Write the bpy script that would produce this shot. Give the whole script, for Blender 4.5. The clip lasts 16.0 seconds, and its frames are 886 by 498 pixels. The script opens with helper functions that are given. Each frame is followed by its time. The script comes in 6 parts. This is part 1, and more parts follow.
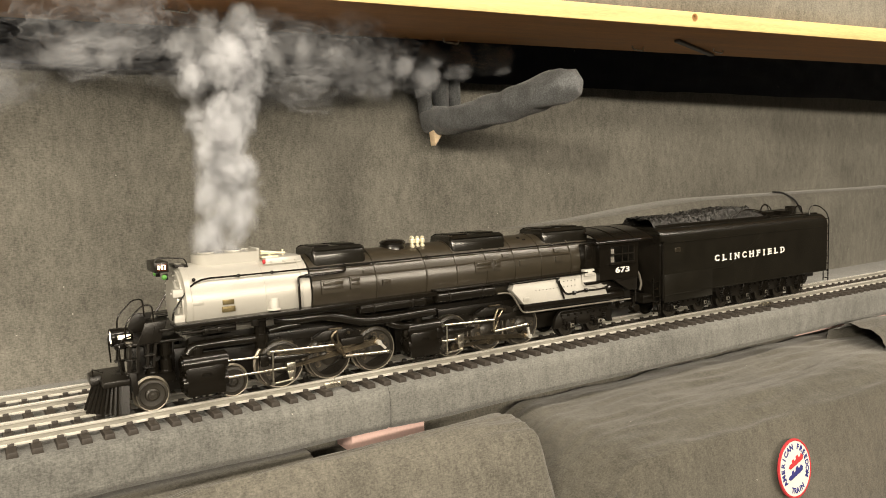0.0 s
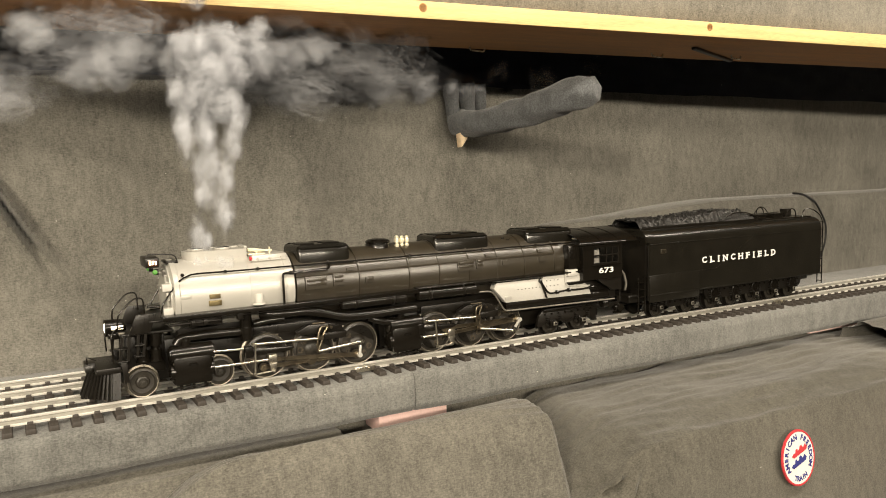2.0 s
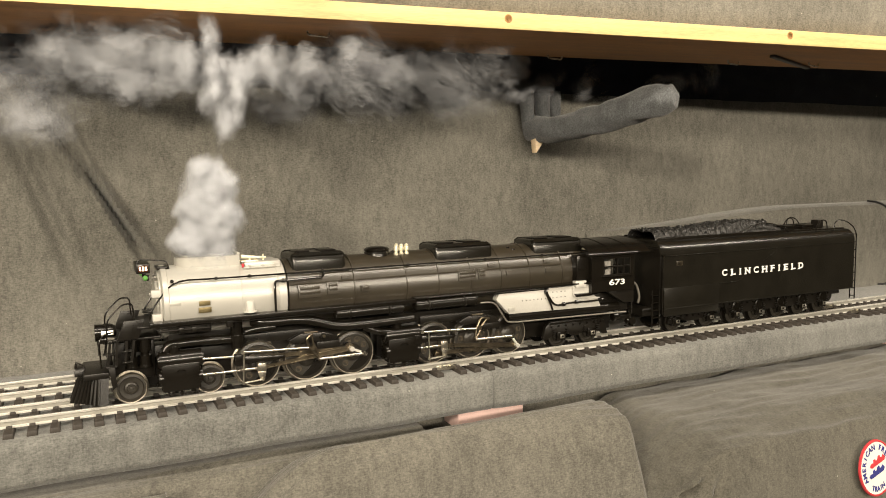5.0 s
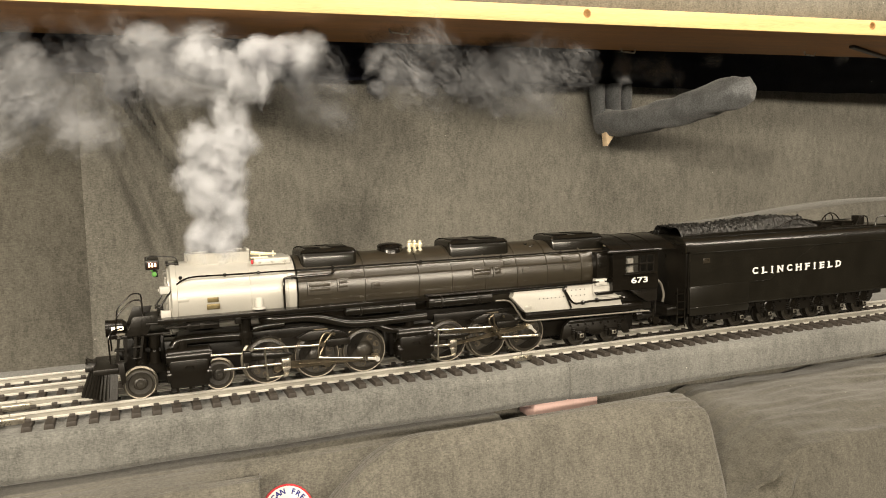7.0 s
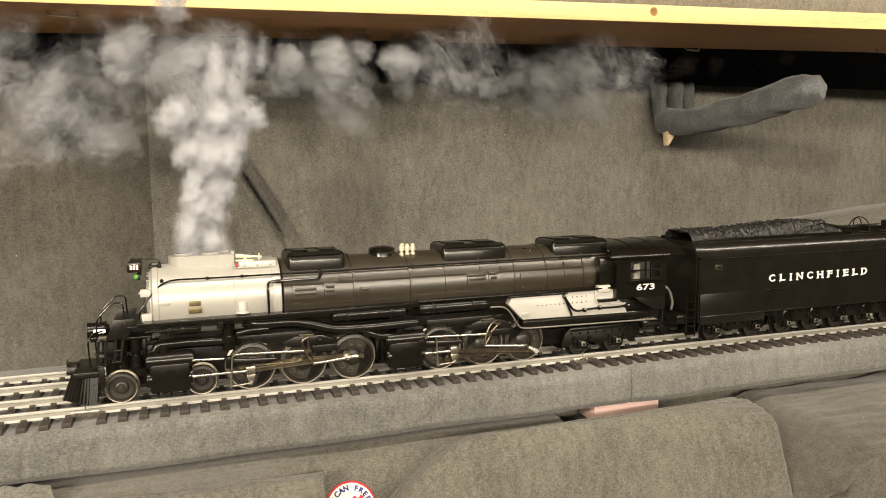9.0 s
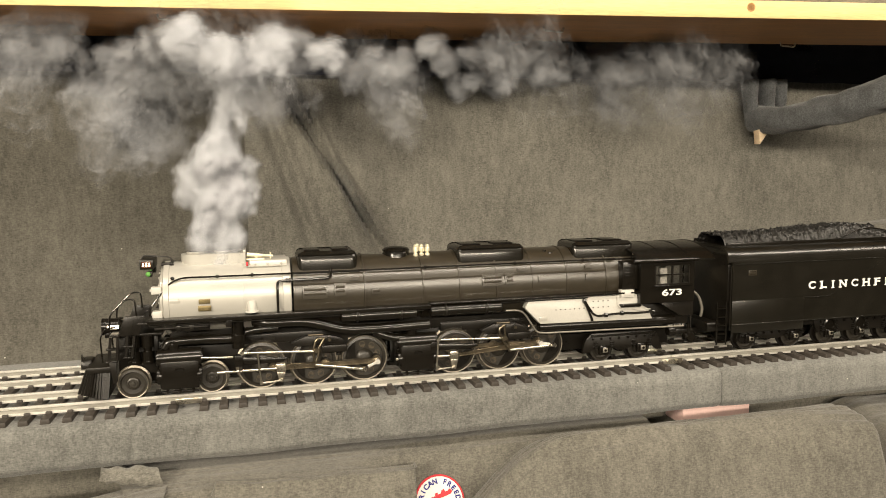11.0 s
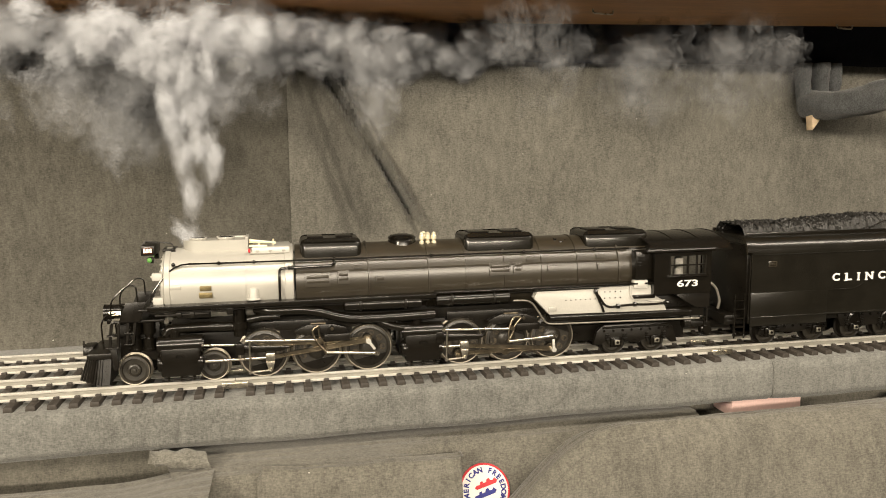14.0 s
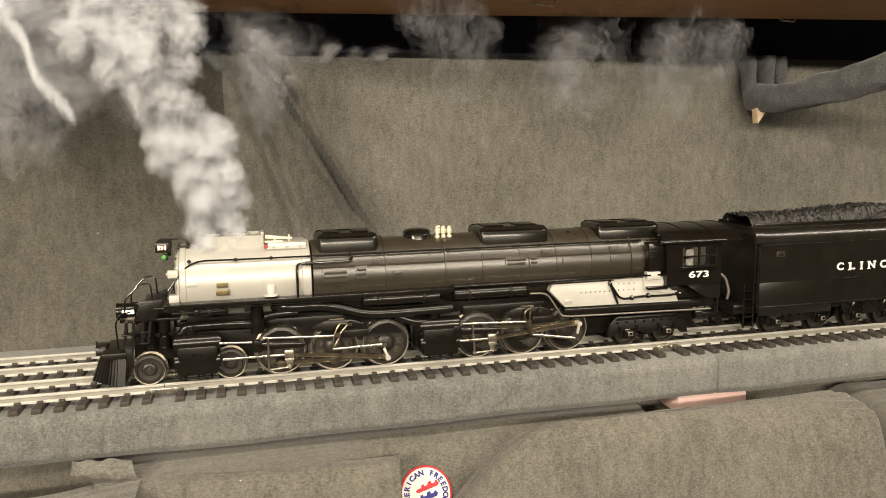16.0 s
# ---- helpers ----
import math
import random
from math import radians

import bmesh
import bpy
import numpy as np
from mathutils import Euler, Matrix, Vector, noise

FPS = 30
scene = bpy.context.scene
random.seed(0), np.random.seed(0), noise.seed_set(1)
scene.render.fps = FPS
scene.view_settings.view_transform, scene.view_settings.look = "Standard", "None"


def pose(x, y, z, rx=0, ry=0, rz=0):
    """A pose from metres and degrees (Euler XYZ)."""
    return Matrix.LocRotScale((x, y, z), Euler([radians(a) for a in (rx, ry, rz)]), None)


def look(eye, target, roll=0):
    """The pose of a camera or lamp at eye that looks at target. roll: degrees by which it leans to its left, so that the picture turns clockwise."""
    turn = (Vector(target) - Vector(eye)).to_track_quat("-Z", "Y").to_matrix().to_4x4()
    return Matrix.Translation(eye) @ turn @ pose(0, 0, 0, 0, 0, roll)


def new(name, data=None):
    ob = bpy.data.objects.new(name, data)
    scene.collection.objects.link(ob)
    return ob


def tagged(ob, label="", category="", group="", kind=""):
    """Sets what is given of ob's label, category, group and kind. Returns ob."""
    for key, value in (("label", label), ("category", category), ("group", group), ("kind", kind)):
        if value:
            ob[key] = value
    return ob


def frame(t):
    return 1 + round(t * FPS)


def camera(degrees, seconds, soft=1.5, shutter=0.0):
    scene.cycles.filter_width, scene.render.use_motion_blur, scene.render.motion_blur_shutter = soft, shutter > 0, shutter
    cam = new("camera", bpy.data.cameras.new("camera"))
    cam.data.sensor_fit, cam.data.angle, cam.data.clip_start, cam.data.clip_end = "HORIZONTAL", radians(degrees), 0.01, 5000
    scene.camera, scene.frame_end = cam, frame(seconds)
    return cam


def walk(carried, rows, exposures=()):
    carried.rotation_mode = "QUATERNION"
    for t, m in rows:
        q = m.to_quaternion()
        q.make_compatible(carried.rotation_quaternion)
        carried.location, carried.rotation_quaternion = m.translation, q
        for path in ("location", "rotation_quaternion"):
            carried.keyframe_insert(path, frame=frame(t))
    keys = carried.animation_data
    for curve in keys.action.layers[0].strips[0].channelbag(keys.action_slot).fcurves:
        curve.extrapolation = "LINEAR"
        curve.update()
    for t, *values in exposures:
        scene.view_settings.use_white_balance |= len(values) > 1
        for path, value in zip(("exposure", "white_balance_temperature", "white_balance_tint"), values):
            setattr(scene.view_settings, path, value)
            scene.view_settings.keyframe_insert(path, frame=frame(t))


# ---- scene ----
cam = camera(60.05, 16.0, soft=1.0, shutter=0.25)
walk(cam, [
    (0, pose(-0.3183, -0.7583, 0.2094, 90, 0, -31.992) @ pose(0, 0, 0, -5.565) @ pose(0, 0, 0, 0, 0, -1.861)),
    (0.5, pose(-0.3106, -0.7811, 0.2145, 90, 0, -31.169) @ pose(0, 0, 0, -6.043) @ pose(0, 0, 0, 0, 0, -1.672)),
    (1, pose(-0.3079, -0.8062, 0.2145, 90, 0, -30.436) @ pose(0, 0, 0, -6.182) @ pose(0, 0, 0, 0, 0, -1.318)),
    (1.5, pose(-0.3236, -0.8127, 0.2138, 90, 0, -29.993) @ pose(0, 0, 0, -5.969) @ pose(0, 0, 0, 0, 0, -1.346)),
    (2, pose(-0.3424, -0.8168, 0.2153, 90, 0, -29.605) @ pose(0, 0, 0, -5.804) @ pose(0, 0, 0, 0, 0, -1.404)),
    (2.5, pose(-0.3571, -0.8202, 0.2166, 90, 0, -29.211) @ pose(0, 0, 0, -5.639) @ pose(0, 0, 0, 0, 0, -1.403)),
    (3, pose(-0.3658, -0.8206, 0.2176, 90, 0, -28.734) @ pose(0, 0, 0, -5.729) @ pose(0, 0, 0, 0, 0, -1.407)),
    (3.5, pose(-0.3706, -0.8218, 0.2193, 90, 0, -28.074) @ pose(0, 0, 0, -5.580) @ pose(0, 0, 0, 0, 0, -1.384)),
    (4, pose(-0.3740, -0.8230, 0.2206, 90, 0, -27.300) @ pose(0, 0, 0, -5.511) @ pose(0, 0, 0, 0, 0, -1.165)),
    (6.5, pose(-0.4178, -0.8262, 0.2220, 90, 0, -23.344) @ pose(0, 0, 0, -6.011) @ pose(0, 0, 0, 0, 0, -0.948)),
    (7, pose(-0.4272, -0.8253, 0.2233, 90, 0, -22.258) @ pose(0, 0, 0, -6.119) @ pose(0, 0, 0, 0, 0, -1.028)),
    (7.5, pose(-0.4345, -0.8221, 0.2254, 90, 0, -21.160) @ pose(0, 0, 0, -6.284) @ pose(0, 0, 0, 0, 0, -0.958)),
    (8, pose(-0.4376, -0.8200, 0.2275, 90, 0, -20.527) @ pose(0, 0, 0, -6.327) @ pose(0, 0, 0, 0, 0, -0.915)),
    (10.5, pose(-0.4666, -0.8147, 0.2281, 90, 0, -15.523) @ pose(0, 0, 0, -6.420) @ pose(0, 0, 0, 0, 0, -0.671)),
    (11, pose(-0.4733, -0.8166, 0.2278, 90, 0, -14.035) @ pose(0, 0, 0, -6.383) @ pose(0, 0, 0, 0, 0, -0.665)),
    (11.5, pose(-0.4832, -0.8162, 0.2277, 90, 0, -12.533) @ pose(0, 0, 0, -6.250) @ pose(0, 0, 0, 0, 0, -0.684)),
    (12, pose(-0.4888, -0.8153, 0.2244, 90, 0, -11.930) @ pose(0, 0, 0, -6.457) @ pose(0, 0, 0, 0, 0, -0.577)),
    (12.5, pose(-0.4918, -0.8137, 0.2257, 90, 0, -11.687) @ pose(0, 0, 0, -6.788) @ pose(0, 0, 0, 0, 0, -0.517)),
    (13, pose(-0.4951, -0.8110, 0.2246, 90, 0, -11.559) @ pose(0, 0, 0, -6.845) @ pose(0, 0, 0, 0, 0, -0.468)),
    (13.5, pose(-0.4918, -0.8072, 0.2247, 90, 0, -11.576) @ pose(0, 0, 0, -6.941) @ pose(0, 0, 0, 0, 0, -0.491)),
    (14, pose(-0.4875, -0.8030, 0.2257, 90, 0, -11.750) @ pose(0, 0, 0, -7.293) @ pose(0, 0, 0, 0, 0, -0.525)),
    (14.5, pose(-0.4870, -0.7996, 0.2233, 90, 0, -11.812) @ pose(0, 0, 0, -7.240) @ pose(0, 0, 0, 0, 0, -0.678)),
    (15, pose(-0.4775, -0.7957, 0.2225, 90, 0, -12.257) @ pose(0, 0, 0, -7.259) @ pose(0, 0, 0, 0, 0, -0.795)),
    (15.5, pose(-0.4657, -0.7912, 0.2239, 90, 0, -13.234) @ pose(0, 0, 0, -7.545) @ pose(0, 0, 0, 0, 0, -0.791)),
    (16, pose(-0.4549, -0.7887, 0.2237, 90, 0, -14.263) @ pose(0, 0, 0, -7.614) @ pose(0, 0, 0, 0, 0, -0.830)),
])

# how far the train stands along the track, second by second
TRAVEL = [(0, 0.4540), (0.5, 0.4400), (1, 0.4258), (1.5, 0.4122), (2, 0.3992), (2.5, 0.3865), (3, 0.3717), (3.5, 0.3534), (4, 0.3330), (6.5, 0.2310), (7, 0.2105), (7.5, 0.1905), (8, 0.1706), (10.5, 0.0649), (11, 0.0434), (11.5, 0.0221), (12, 0.0026), (12.5, -0.0000), (13, -0.0002), (13.5, 0.0002), (14, 0.0003), (14.5, 0.0043), (15, 0.0216), (15.5, 0.0496), (16, 0.0827)]

# ---- light ----
world = bpy.data.worlds.new("room_air")
world.use_nodes = True
world.node_tree.nodes["Background"].inputs[0].default_value = (0.52, 0.66, 1.0, 1)
world.node_tree.nodes["Background"].inputs[1].default_value = 0.028
scene.world = world
scene.view_settings.exposure = -0.32


def lamp(name, eye, target, size, power, colour, size_y=None):
    data = bpy.data.lights.new(name, "AREA")
    data.shape = "RECTANGLE"
    data.size, data.size_y = size, size_y or size
    data.energy, data.color = power, colour
    ob = new(name, data)
    ob.matrix_world = look(eye, target)
    return ob


# the room's lights: a row of tubes along the far wall, a bare lamp to one side, a fitting over the aisle
lamp("tube_lamp", (-0.5, -3.3, 0.98), (-0.4, 0.1, 0.12), 4.0, 162, (1.0, 0.872, 0.69), 0.10)
lamp("bare_lamp", (-2.7, -2.6, 1.30), (0.1, 0.1, 0.1), 0.30, 100, (1.0, 0.87, 0.67))
lamp("ceiling_lamp", (0.55, -0.95, 1.6), (0.55, -0.1, 0.05), 3.6, 60, (1.0, 0.88, 0.72), 0.14)

# ---- materials ----


def material(name):
    m = bpy.data.materials.new(name)
    m.use_nodes = True
    return m, m.node_tree.nodes, m.node_tree.links, m.node_tree.nodes["Principled BSDF"]


def surface(name, colour, rough=0.5, metal=0.0, vary=0.25, scale=60.0, fine=600.0, bump=0.15, depth=0.0006, sheen=0.0, stretch=(1, 1, 1), spec=0.5, dark=None, coat=0.0, wear=0.08):
    """Colour that varies at two scales, with fine relief; the scales count per metre."""
    m, n, l, b = material(name)
    tc = n.new("ShaderNodeTexCoord")
    mp = n.new("ShaderNodeMapping")
    mp.inputs["Scale"].default_value = stretch
    l.new(tc.outputs["Object"], mp.inputs["Vector"])
    a, c = n.new("ShaderNodeTexNoise"), n.new("ShaderNodeTexNoise")
    a.inputs["Scale"].default_value, a.inputs["Detail"].default_value = scale, 5
    c.inputs["Scale"].default_value, c.inputs["Detail"].default_value = fine, 3
    for x in (a, c):
        l.new(mp.outputs["Vector"], x.inputs["Vector"])
    mix = n.new("ShaderNodeMath")
    mix.operation = "MULTIPLY_ADD"
    mix.inputs[1].default_value = 0.5
    half = n.new("ShaderNodeMath")
    half.operation = "MULTIPLY"
    half.inputs[1].default_value = 0.5
    l.new(c.outputs["Fac"], half.inputs[0])
    l.new(a.outputs["Fac"], mix.inputs[0])
    l.new(half.outputs[0], mix.inputs[2])
    ramp = n.new("ShaderNodeValToRGB")
    lo = dark or tuple(v * (1 - vary) for v in colour)
    hi = tuple(min(1, v * (1 + vary)) for v in colour)
    ramp.color_ramp.elements[0].position, ramp.color_ramp.elements[0].color = 0.36, (*lo, 1)
    ramp.color_ramp.elements[1].position, ramp.color_ramp.elements[1].color = 0.64, (*hi, 1)
    l.new(mix.outputs[0], ramp.inputs["Fac"])
    l.new(ramp.outputs["Color"], b.inputs["Base Color"])
    rr = n.new("ShaderNodeMapRange")
    rr.inputs["From Min"].default_value, rr.inputs["From Max"].default_value = 0.3, 0.7
    rr.inputs["To Min"].default_value, rr.inputs["To Max"].default_value = max(0.03, rough - wear), min(1, rough + wear)
    l.new(mix.outputs[0], rr.inputs["Value"])
    l.new(rr.outputs["Result"], b.inputs["Roughness"])
    b.inputs["Metallic"].default_value = metal
    b.inputs["Specular IOR Level"].default_value = spec
    b.inputs["Sheen Weight"].default_value = sheen
    b.inputs["Coat Weight"].default_value = coat
    if bump:
        bp = n.new("ShaderNodeBump")
        bp.inputs["Strength"].default_value, bp.inputs["Distance"].default_value = bump, depth
        l.new(mix.outputs[0], bp.inputs["Height"])
        l.new(bp.outputs["Normal"], b.inputs["Normal"])
    return m


def glow(name, colour, strength):
    m, n, l, b = material(name)
    b.inputs["Base Color"].default_value = (*colour, 1)
    b.inputs["Emission Color"].default_value = (*colour, 1)
    b.inputs["Emission Strength"].default_value = strength
    return m


def felt(name, colour, vary=0.40):
    """Napped felt: broad patches where the nap lies differently, short crossing fibres and lint."""
    m, n, l, b = material(name)
    tc = n.new("ShaderNodeTexCoord")
    long_way, cross_way = n.new("ShaderNodeMapping"), n.new("ShaderNodeMapping")
    long_way.inputs["Scale"].default_value = (0.45, 1, 1.25)
    cross_way.inputs["Scale"].default_value = (1.3, 1, 0.5)
    for x in (long_way, cross_way):
        l.new(tc.outputs["Object"], x.inputs["Vector"])
    big, mid, fib, fib2 = (n.new("ShaderNodeTexNoise") for _ in range(4))
    for x, s, d, src in ((big, 5, 3, tc.outputs["Object"]), (mid, 85, 4, cross_way.outputs[0]), (fib, 620, 2, long_way.outputs[0]), (fib2, 480, 2, cross_way.outputs[0])):
        x.inputs["Scale"].default_value, x.inputs["Detail"].default_value = s, d
        x.inputs["Roughness"].default_value = 0.6
        l.new(src, x.inputs["Vector"])
    total = None
    for x, w in ((big, 0.26), (mid, 0.22), (fib, 0.30), (fib2, 0.22)):
        k = n.new("ShaderNodeMath")
        k.operation = "MULTIPLY_ADD"
        k.inputs[1].default_value = w
        l.new(x.outputs["Fac"], k.inputs[0])
        if total is None:
            k.inputs[2].default_value = 0.0
        else:
            l.new(total, k.inputs[2])
        total = k.outputs[0]
    ramp = n.new("ShaderNodeValToRGB")
    e = ramp.color_ramp.elements
    e[0].position, e[0].color = 0.40, (*[v * (1 - vary) for v in colour], 1)
    e[1].position, e[1].color = 0.60, (*[v * (1 + vary) for v in colour], 1)
    l.new(total, ramp.inputs["Fac"])
    lint = n.new("ShaderNodeTexVoronoi")
    lint.inputs["Scale"].default_value = 30
    l.new(tc.outputs["Object"], lint.inputs["Vector"])
    cut = n.new("ShaderNodeMath")
    cut.operation = "LESS_THAN"
    cut.inputs[1].default_value = 0.022
    l.new(lint.outputs["Distance"], cut.inputs[0])
    mix = n.new("ShaderNodeMix")
    mix.data_type = "RGBA"
    l.new(cut.outputs[0], mix.inputs["Factor"])
    l.new(ramp.outputs["Color"], mix.inputs["A"])
    mix.inputs["B"].default_value = (0.55, 0.53, 0.48, 1)
    l.new(mix.outputs["Result"], b.inputs["Base Color"])
    b.inputs["Roughness"].default_value = 0.95
    b.inputs["Specular IOR Level"].default_value = 0.15
    b.inputs["Sheen Weight"].default_value = 0.25
    b.inputs["Sheen Roughness"].default_value = 0.5
    bp = n.new("ShaderNodeBump")
    bp.inputs["Strength"].default_value, bp.inputs["Distance"].default_value = 0.8, 0.0014
    l.new(total, bp.inputs["Height"])
    l.new(bp.outputs["Normal"], b.inputs["Normal"])
    return m


FELT = felt("grey_felt", (0.185, 0.178, 0.155))
FELT_BROWN = felt("brown_grey_felt", (0.112, 0.106, 0.090))
FELT_DARK = felt("blue_grey_felt", (0.13, 0.135, 0.14))
FELT_ROAD = felt("cool_grey_felt", (0.172, 0.172, 0.160))
FELT_OLIVE = felt("olive_grey_felt", (0.146, 0.138, 0.117))
# olive felt darkened for the badge cloth: weaker light put into its colour
FELT_DULL = felt("dim_olive_felt", (0.105, 0.0985, 0.081))
NAVY = felt("navy_cloth", (0.012, 0.0135, 0.024), 0.4)
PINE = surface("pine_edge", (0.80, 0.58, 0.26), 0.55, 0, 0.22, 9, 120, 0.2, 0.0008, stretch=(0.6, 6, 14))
# the shelf's underside: the same bare pine, its shade put into the colour
PINE_UNDER = surface("shaded_pine_underside", (0.40, 0.20, 0.075), 0.6, 0, 0.25, 8, 90, 0.2, 0.0008, stretch=(0.6, 6, 6))
RAIL = surface("nickel_rail", (0.74, 0.72, 0.66), 0.28, 0.35, 0.03, 200, 900, 0.0, 0.0001, stretch=(0.05, 1, 1))
# darker nickel for the web: the shade under the rail head, as colour
RAIL_WEB = surface("shaded_rail_web", (0.40, 0.385, 0.34), 0.45, 0.4, 0.2, 120, 900, 0.05, 0.0001, stretch=(0.2, 1, 1))
TIE = surface("brown_plastic_tie", (0.050, 0.042, 0.035), 0.6, 0, 0.3, 60, 900, 0.3, 0.0004, stretch=(4, 0.7, 1))
BLACK = surface("satin_black_paint", (0.0075, 0.0062, 0.0044), 0.22, 0.0, 0.15, 45, 700, 0.0, 0.0001, spec=0.5, wear=0.03)
BLACK_FLAT = surface("flat_black_paint", (0.0095, 0.0080, 0.0060), 0.32, 0.0, 0.3, 70, 900, 0.03, 0.0002, spec=0.36, wear=0.08)
JACKET = surface("weathered_black_jacket", (0.033, 0.0268, 0.0172), 0.31, 0.0, 0.16, 60, 700, 0.0, 0.0001, spec=0.95, wear=0.012)
TANK = surface("satin_black_tank", (0.0105, 0.0093, 0.0068), 0.23, 0.0, 0.2, 45, 700, 0.0, 0.0001, spec=0.65, wear=0.04)
SILVER = surface("silver_grey_paint", (0.50, 0.485, 0.44), 0.36, 0.25, 0.03, 60, 900, 0.01, 0.0001)
WHITE = surface("white_paint", (0.55, 0.535, 0.49), 0.5, 0, 0.06, 40, 600, 0.05, 0.0002)
STEEL = surface("bright_steel", (0.56, 0.52, 0.44), 0.3, 1.0, 0.25, 90, 900, 0.06, 0.0002)
BRASS = surface("bright_brass", (0.90, 0.84, 0.64), 0.4, 0.6, 0.1, 90, 900, 0.05, 0.0002)
BRASS_DULL = surface("old_brass", (0.20, 0.16, 0.08), 0.45, 0.8, 0.3, 200, 900, 0.05, 0.0002)
COAL = surface("coal", (0.020, 0.019, 0.017), 0.40, 0, 0.6, 300, 1200, 0.6, 0.001)
PINK = surface("pink_foam", (0.80, 0.56, 0.52), 0.8, 0, 0.08, 30, 400, 0.2, 0.0006)
PLASTER = surface("room_plaster", (0.10, 0.096, 0.09), 0.9, 0, 0.05, 4, 60, 0.1, 0.001)
ORANGE_WOOD = surface("varnished_pine", (0.55, 0.28, 0.07), 0.4, 0, 0.2, 9, 90, 0.1, 0.0006, stretch=(0.6, 6, 6))
RED = surface("red_thread", (0.55, 0.04, 0.05), 0.8, 0, 0.15, 300, 1500, 0.4, 0.0004)
BLUE = surface("navy_thread", (0.03, 0.035, 0.20), 0.8, 0, 0.15, 300, 1500, 0.4, 0.0004)
CLOTH_WHITE = surface("white_twill", (0.80, 0.78, 0.74), 0.85, 0, 0.05, 300, 1500, 0.4, 0.0004)
RUBBER = surface("black_cord", (0.012, 0.012, 0.012), 0.5, 0, 0.3, 90, 700, 0.05, 0.0002)
GREEN_GLOW = glow("green_marker_light", (0.09, 0.26, 0.05), 0.55)
LAMP_GLOW = glow("lit_number_glass", (1.0, 0.86, 0.62), 3.0)
HEAD_GLOW = glow("lit_headlight", (1.0, 0.88, 0.68), 9.0)
CAB_GLOW = glow("glowing_cab_lining", (1.0, 0.8, 0.5), 0.22)
WHEEL = surface("dark_wheel_casting", (0.026, 0.0225, 0.017), 0.40, 0.0, 0.3, 90, 900, 0.03, 0.0002, spec=0.6)
TYRE = surface("worn_tyre", (0.32, 0.29, 0.24), 0.42, 1.0, 0.3, 120, 900, 0.05, 0.0002)

# ---- building helpers ----


def part(name, bm, mat, parent=None, label="", smooth=30.0, m=None):
    """Links a bmesh as ONE mesh object, under a thing or a part."""
    mesh = bpy.data.meshes.new(name)
    bmesh.ops.recalc_face_normals(bm, faces=bm.faces)
    bm.to_mesh(mesh)
    bm.free()
    mats = mat if isinstance(mat, (list, tuple)) else [mat]
    for x in mats:
        mesh.materials.append(x)
    if smooth:
        mesh.shade_smooth()
        mesh.set_sharp_from_angle(angle=radians(smooth))
    ob = new(name, mesh)
    if m is not None:
        ob.matrix_basis = m
    if parent is not None:
        ob.parent = parent
    if label:
        tagged(ob, label)
    return ob


def box(bm, x0, x1, y0, y1, z0, z1, bevel=0.0, mat=0, m=None):
    r = bmesh.ops.create_cube(bm, size=1.0)
    vs = r["verts"]
    t = Matrix.Translation(((x0 + x1) / 2, (y0 + y1) / 2, (z0 + z1) / 2)) @ Matrix.Diagonal((abs(x1 - x0), abs(y1 - y0), abs(z1 - z0), 1))
    bmesh.ops.transform(bm, matrix=(m @ t) if m is not None else t, verts=vs)
    fs = list({f for v in vs for f in v.link_faces})
    if bevel:
        es = list({e for v in vs for e in v.link_edges})
        r = bmesh.ops.bevel(bm, geom=es, offset=bevel, segments=2, affect="EDGES", profile=0.5)
        fs = list({f for f in fs if f.is_valid} | set(r["faces"]))
    for f in fs:
        if f.is_valid:
            f.material_index = mat
    return bm


def rod(bm, a, b, r, r2=None, seg=12, mat=0, caps=True):
    """A round bar from a to b."""
    a, b = Vector(a), Vector(b)
    d = b - a
    q = d.to_track_quat("Z", "Y").to_matrix().to_4x4()
    res = bmesh.ops.create_cone(bm, cap_ends=caps, segments=seg, radius1=r, radius2=r if r2 is None else r2, depth=d.length,
                                matrix=Matrix.Translation((a + b) / 2) @ q)
    for f in {f for v in res["verts"] for f in v.link_faces}:
        f.material_index = mat
    return bm


def tube(bm, pts, r, seg=8, mat=0, rounds=4):
    """A pipe through points with softened corners."""
    pts = [Vector(p) for p in pts]
    path = [pts[0]]
    for i in range(1, len(pts) - 1):
        a, b, c = pts[i - 1], pts[i], pts[i + 1]
        k = min((a - b).length, (c - b).length) * 0.45
        p0, p2 = b + (a - b).normalized() * k, b + (c - b).normalized() * k
        for j in range(rounds + 1):
            t = j / rounds
            path.append(p0 * (1 - t) ** 2 + b * 2 * t * (1 - t) + p2 * t * t)
    path.append(pts[-1])
    rings, up = [], None
    for i, p in enumerate(path):
        d = (path[min(i + 1, len(path) - 1)] - path[max(i - 1, 0)]).normalized()
        if up is None:
            up = d.orthogonal().normalized()
        up = (up - d * up.dot(d)).normalized()
        w = d.cross(up)
        rings.append([bm.verts.new(p + (up * math.cos(2 * math.pi * j / seg) + w * math.sin(2 * math.pi * j / seg)) * r) for j in range(seg)])
    for a, b in zip(rings, rings[1:]):
        for j in range(seg):
            bm.faces.new((a[j], a[(j + 1) % seg], b[(j + 1) % seg], b[j])).material_index = mat
    bm.faces.new(rings[0][::-1]).material_index = mat
    bm.faces.new(rings[-1]).material_index = mat
    return bm


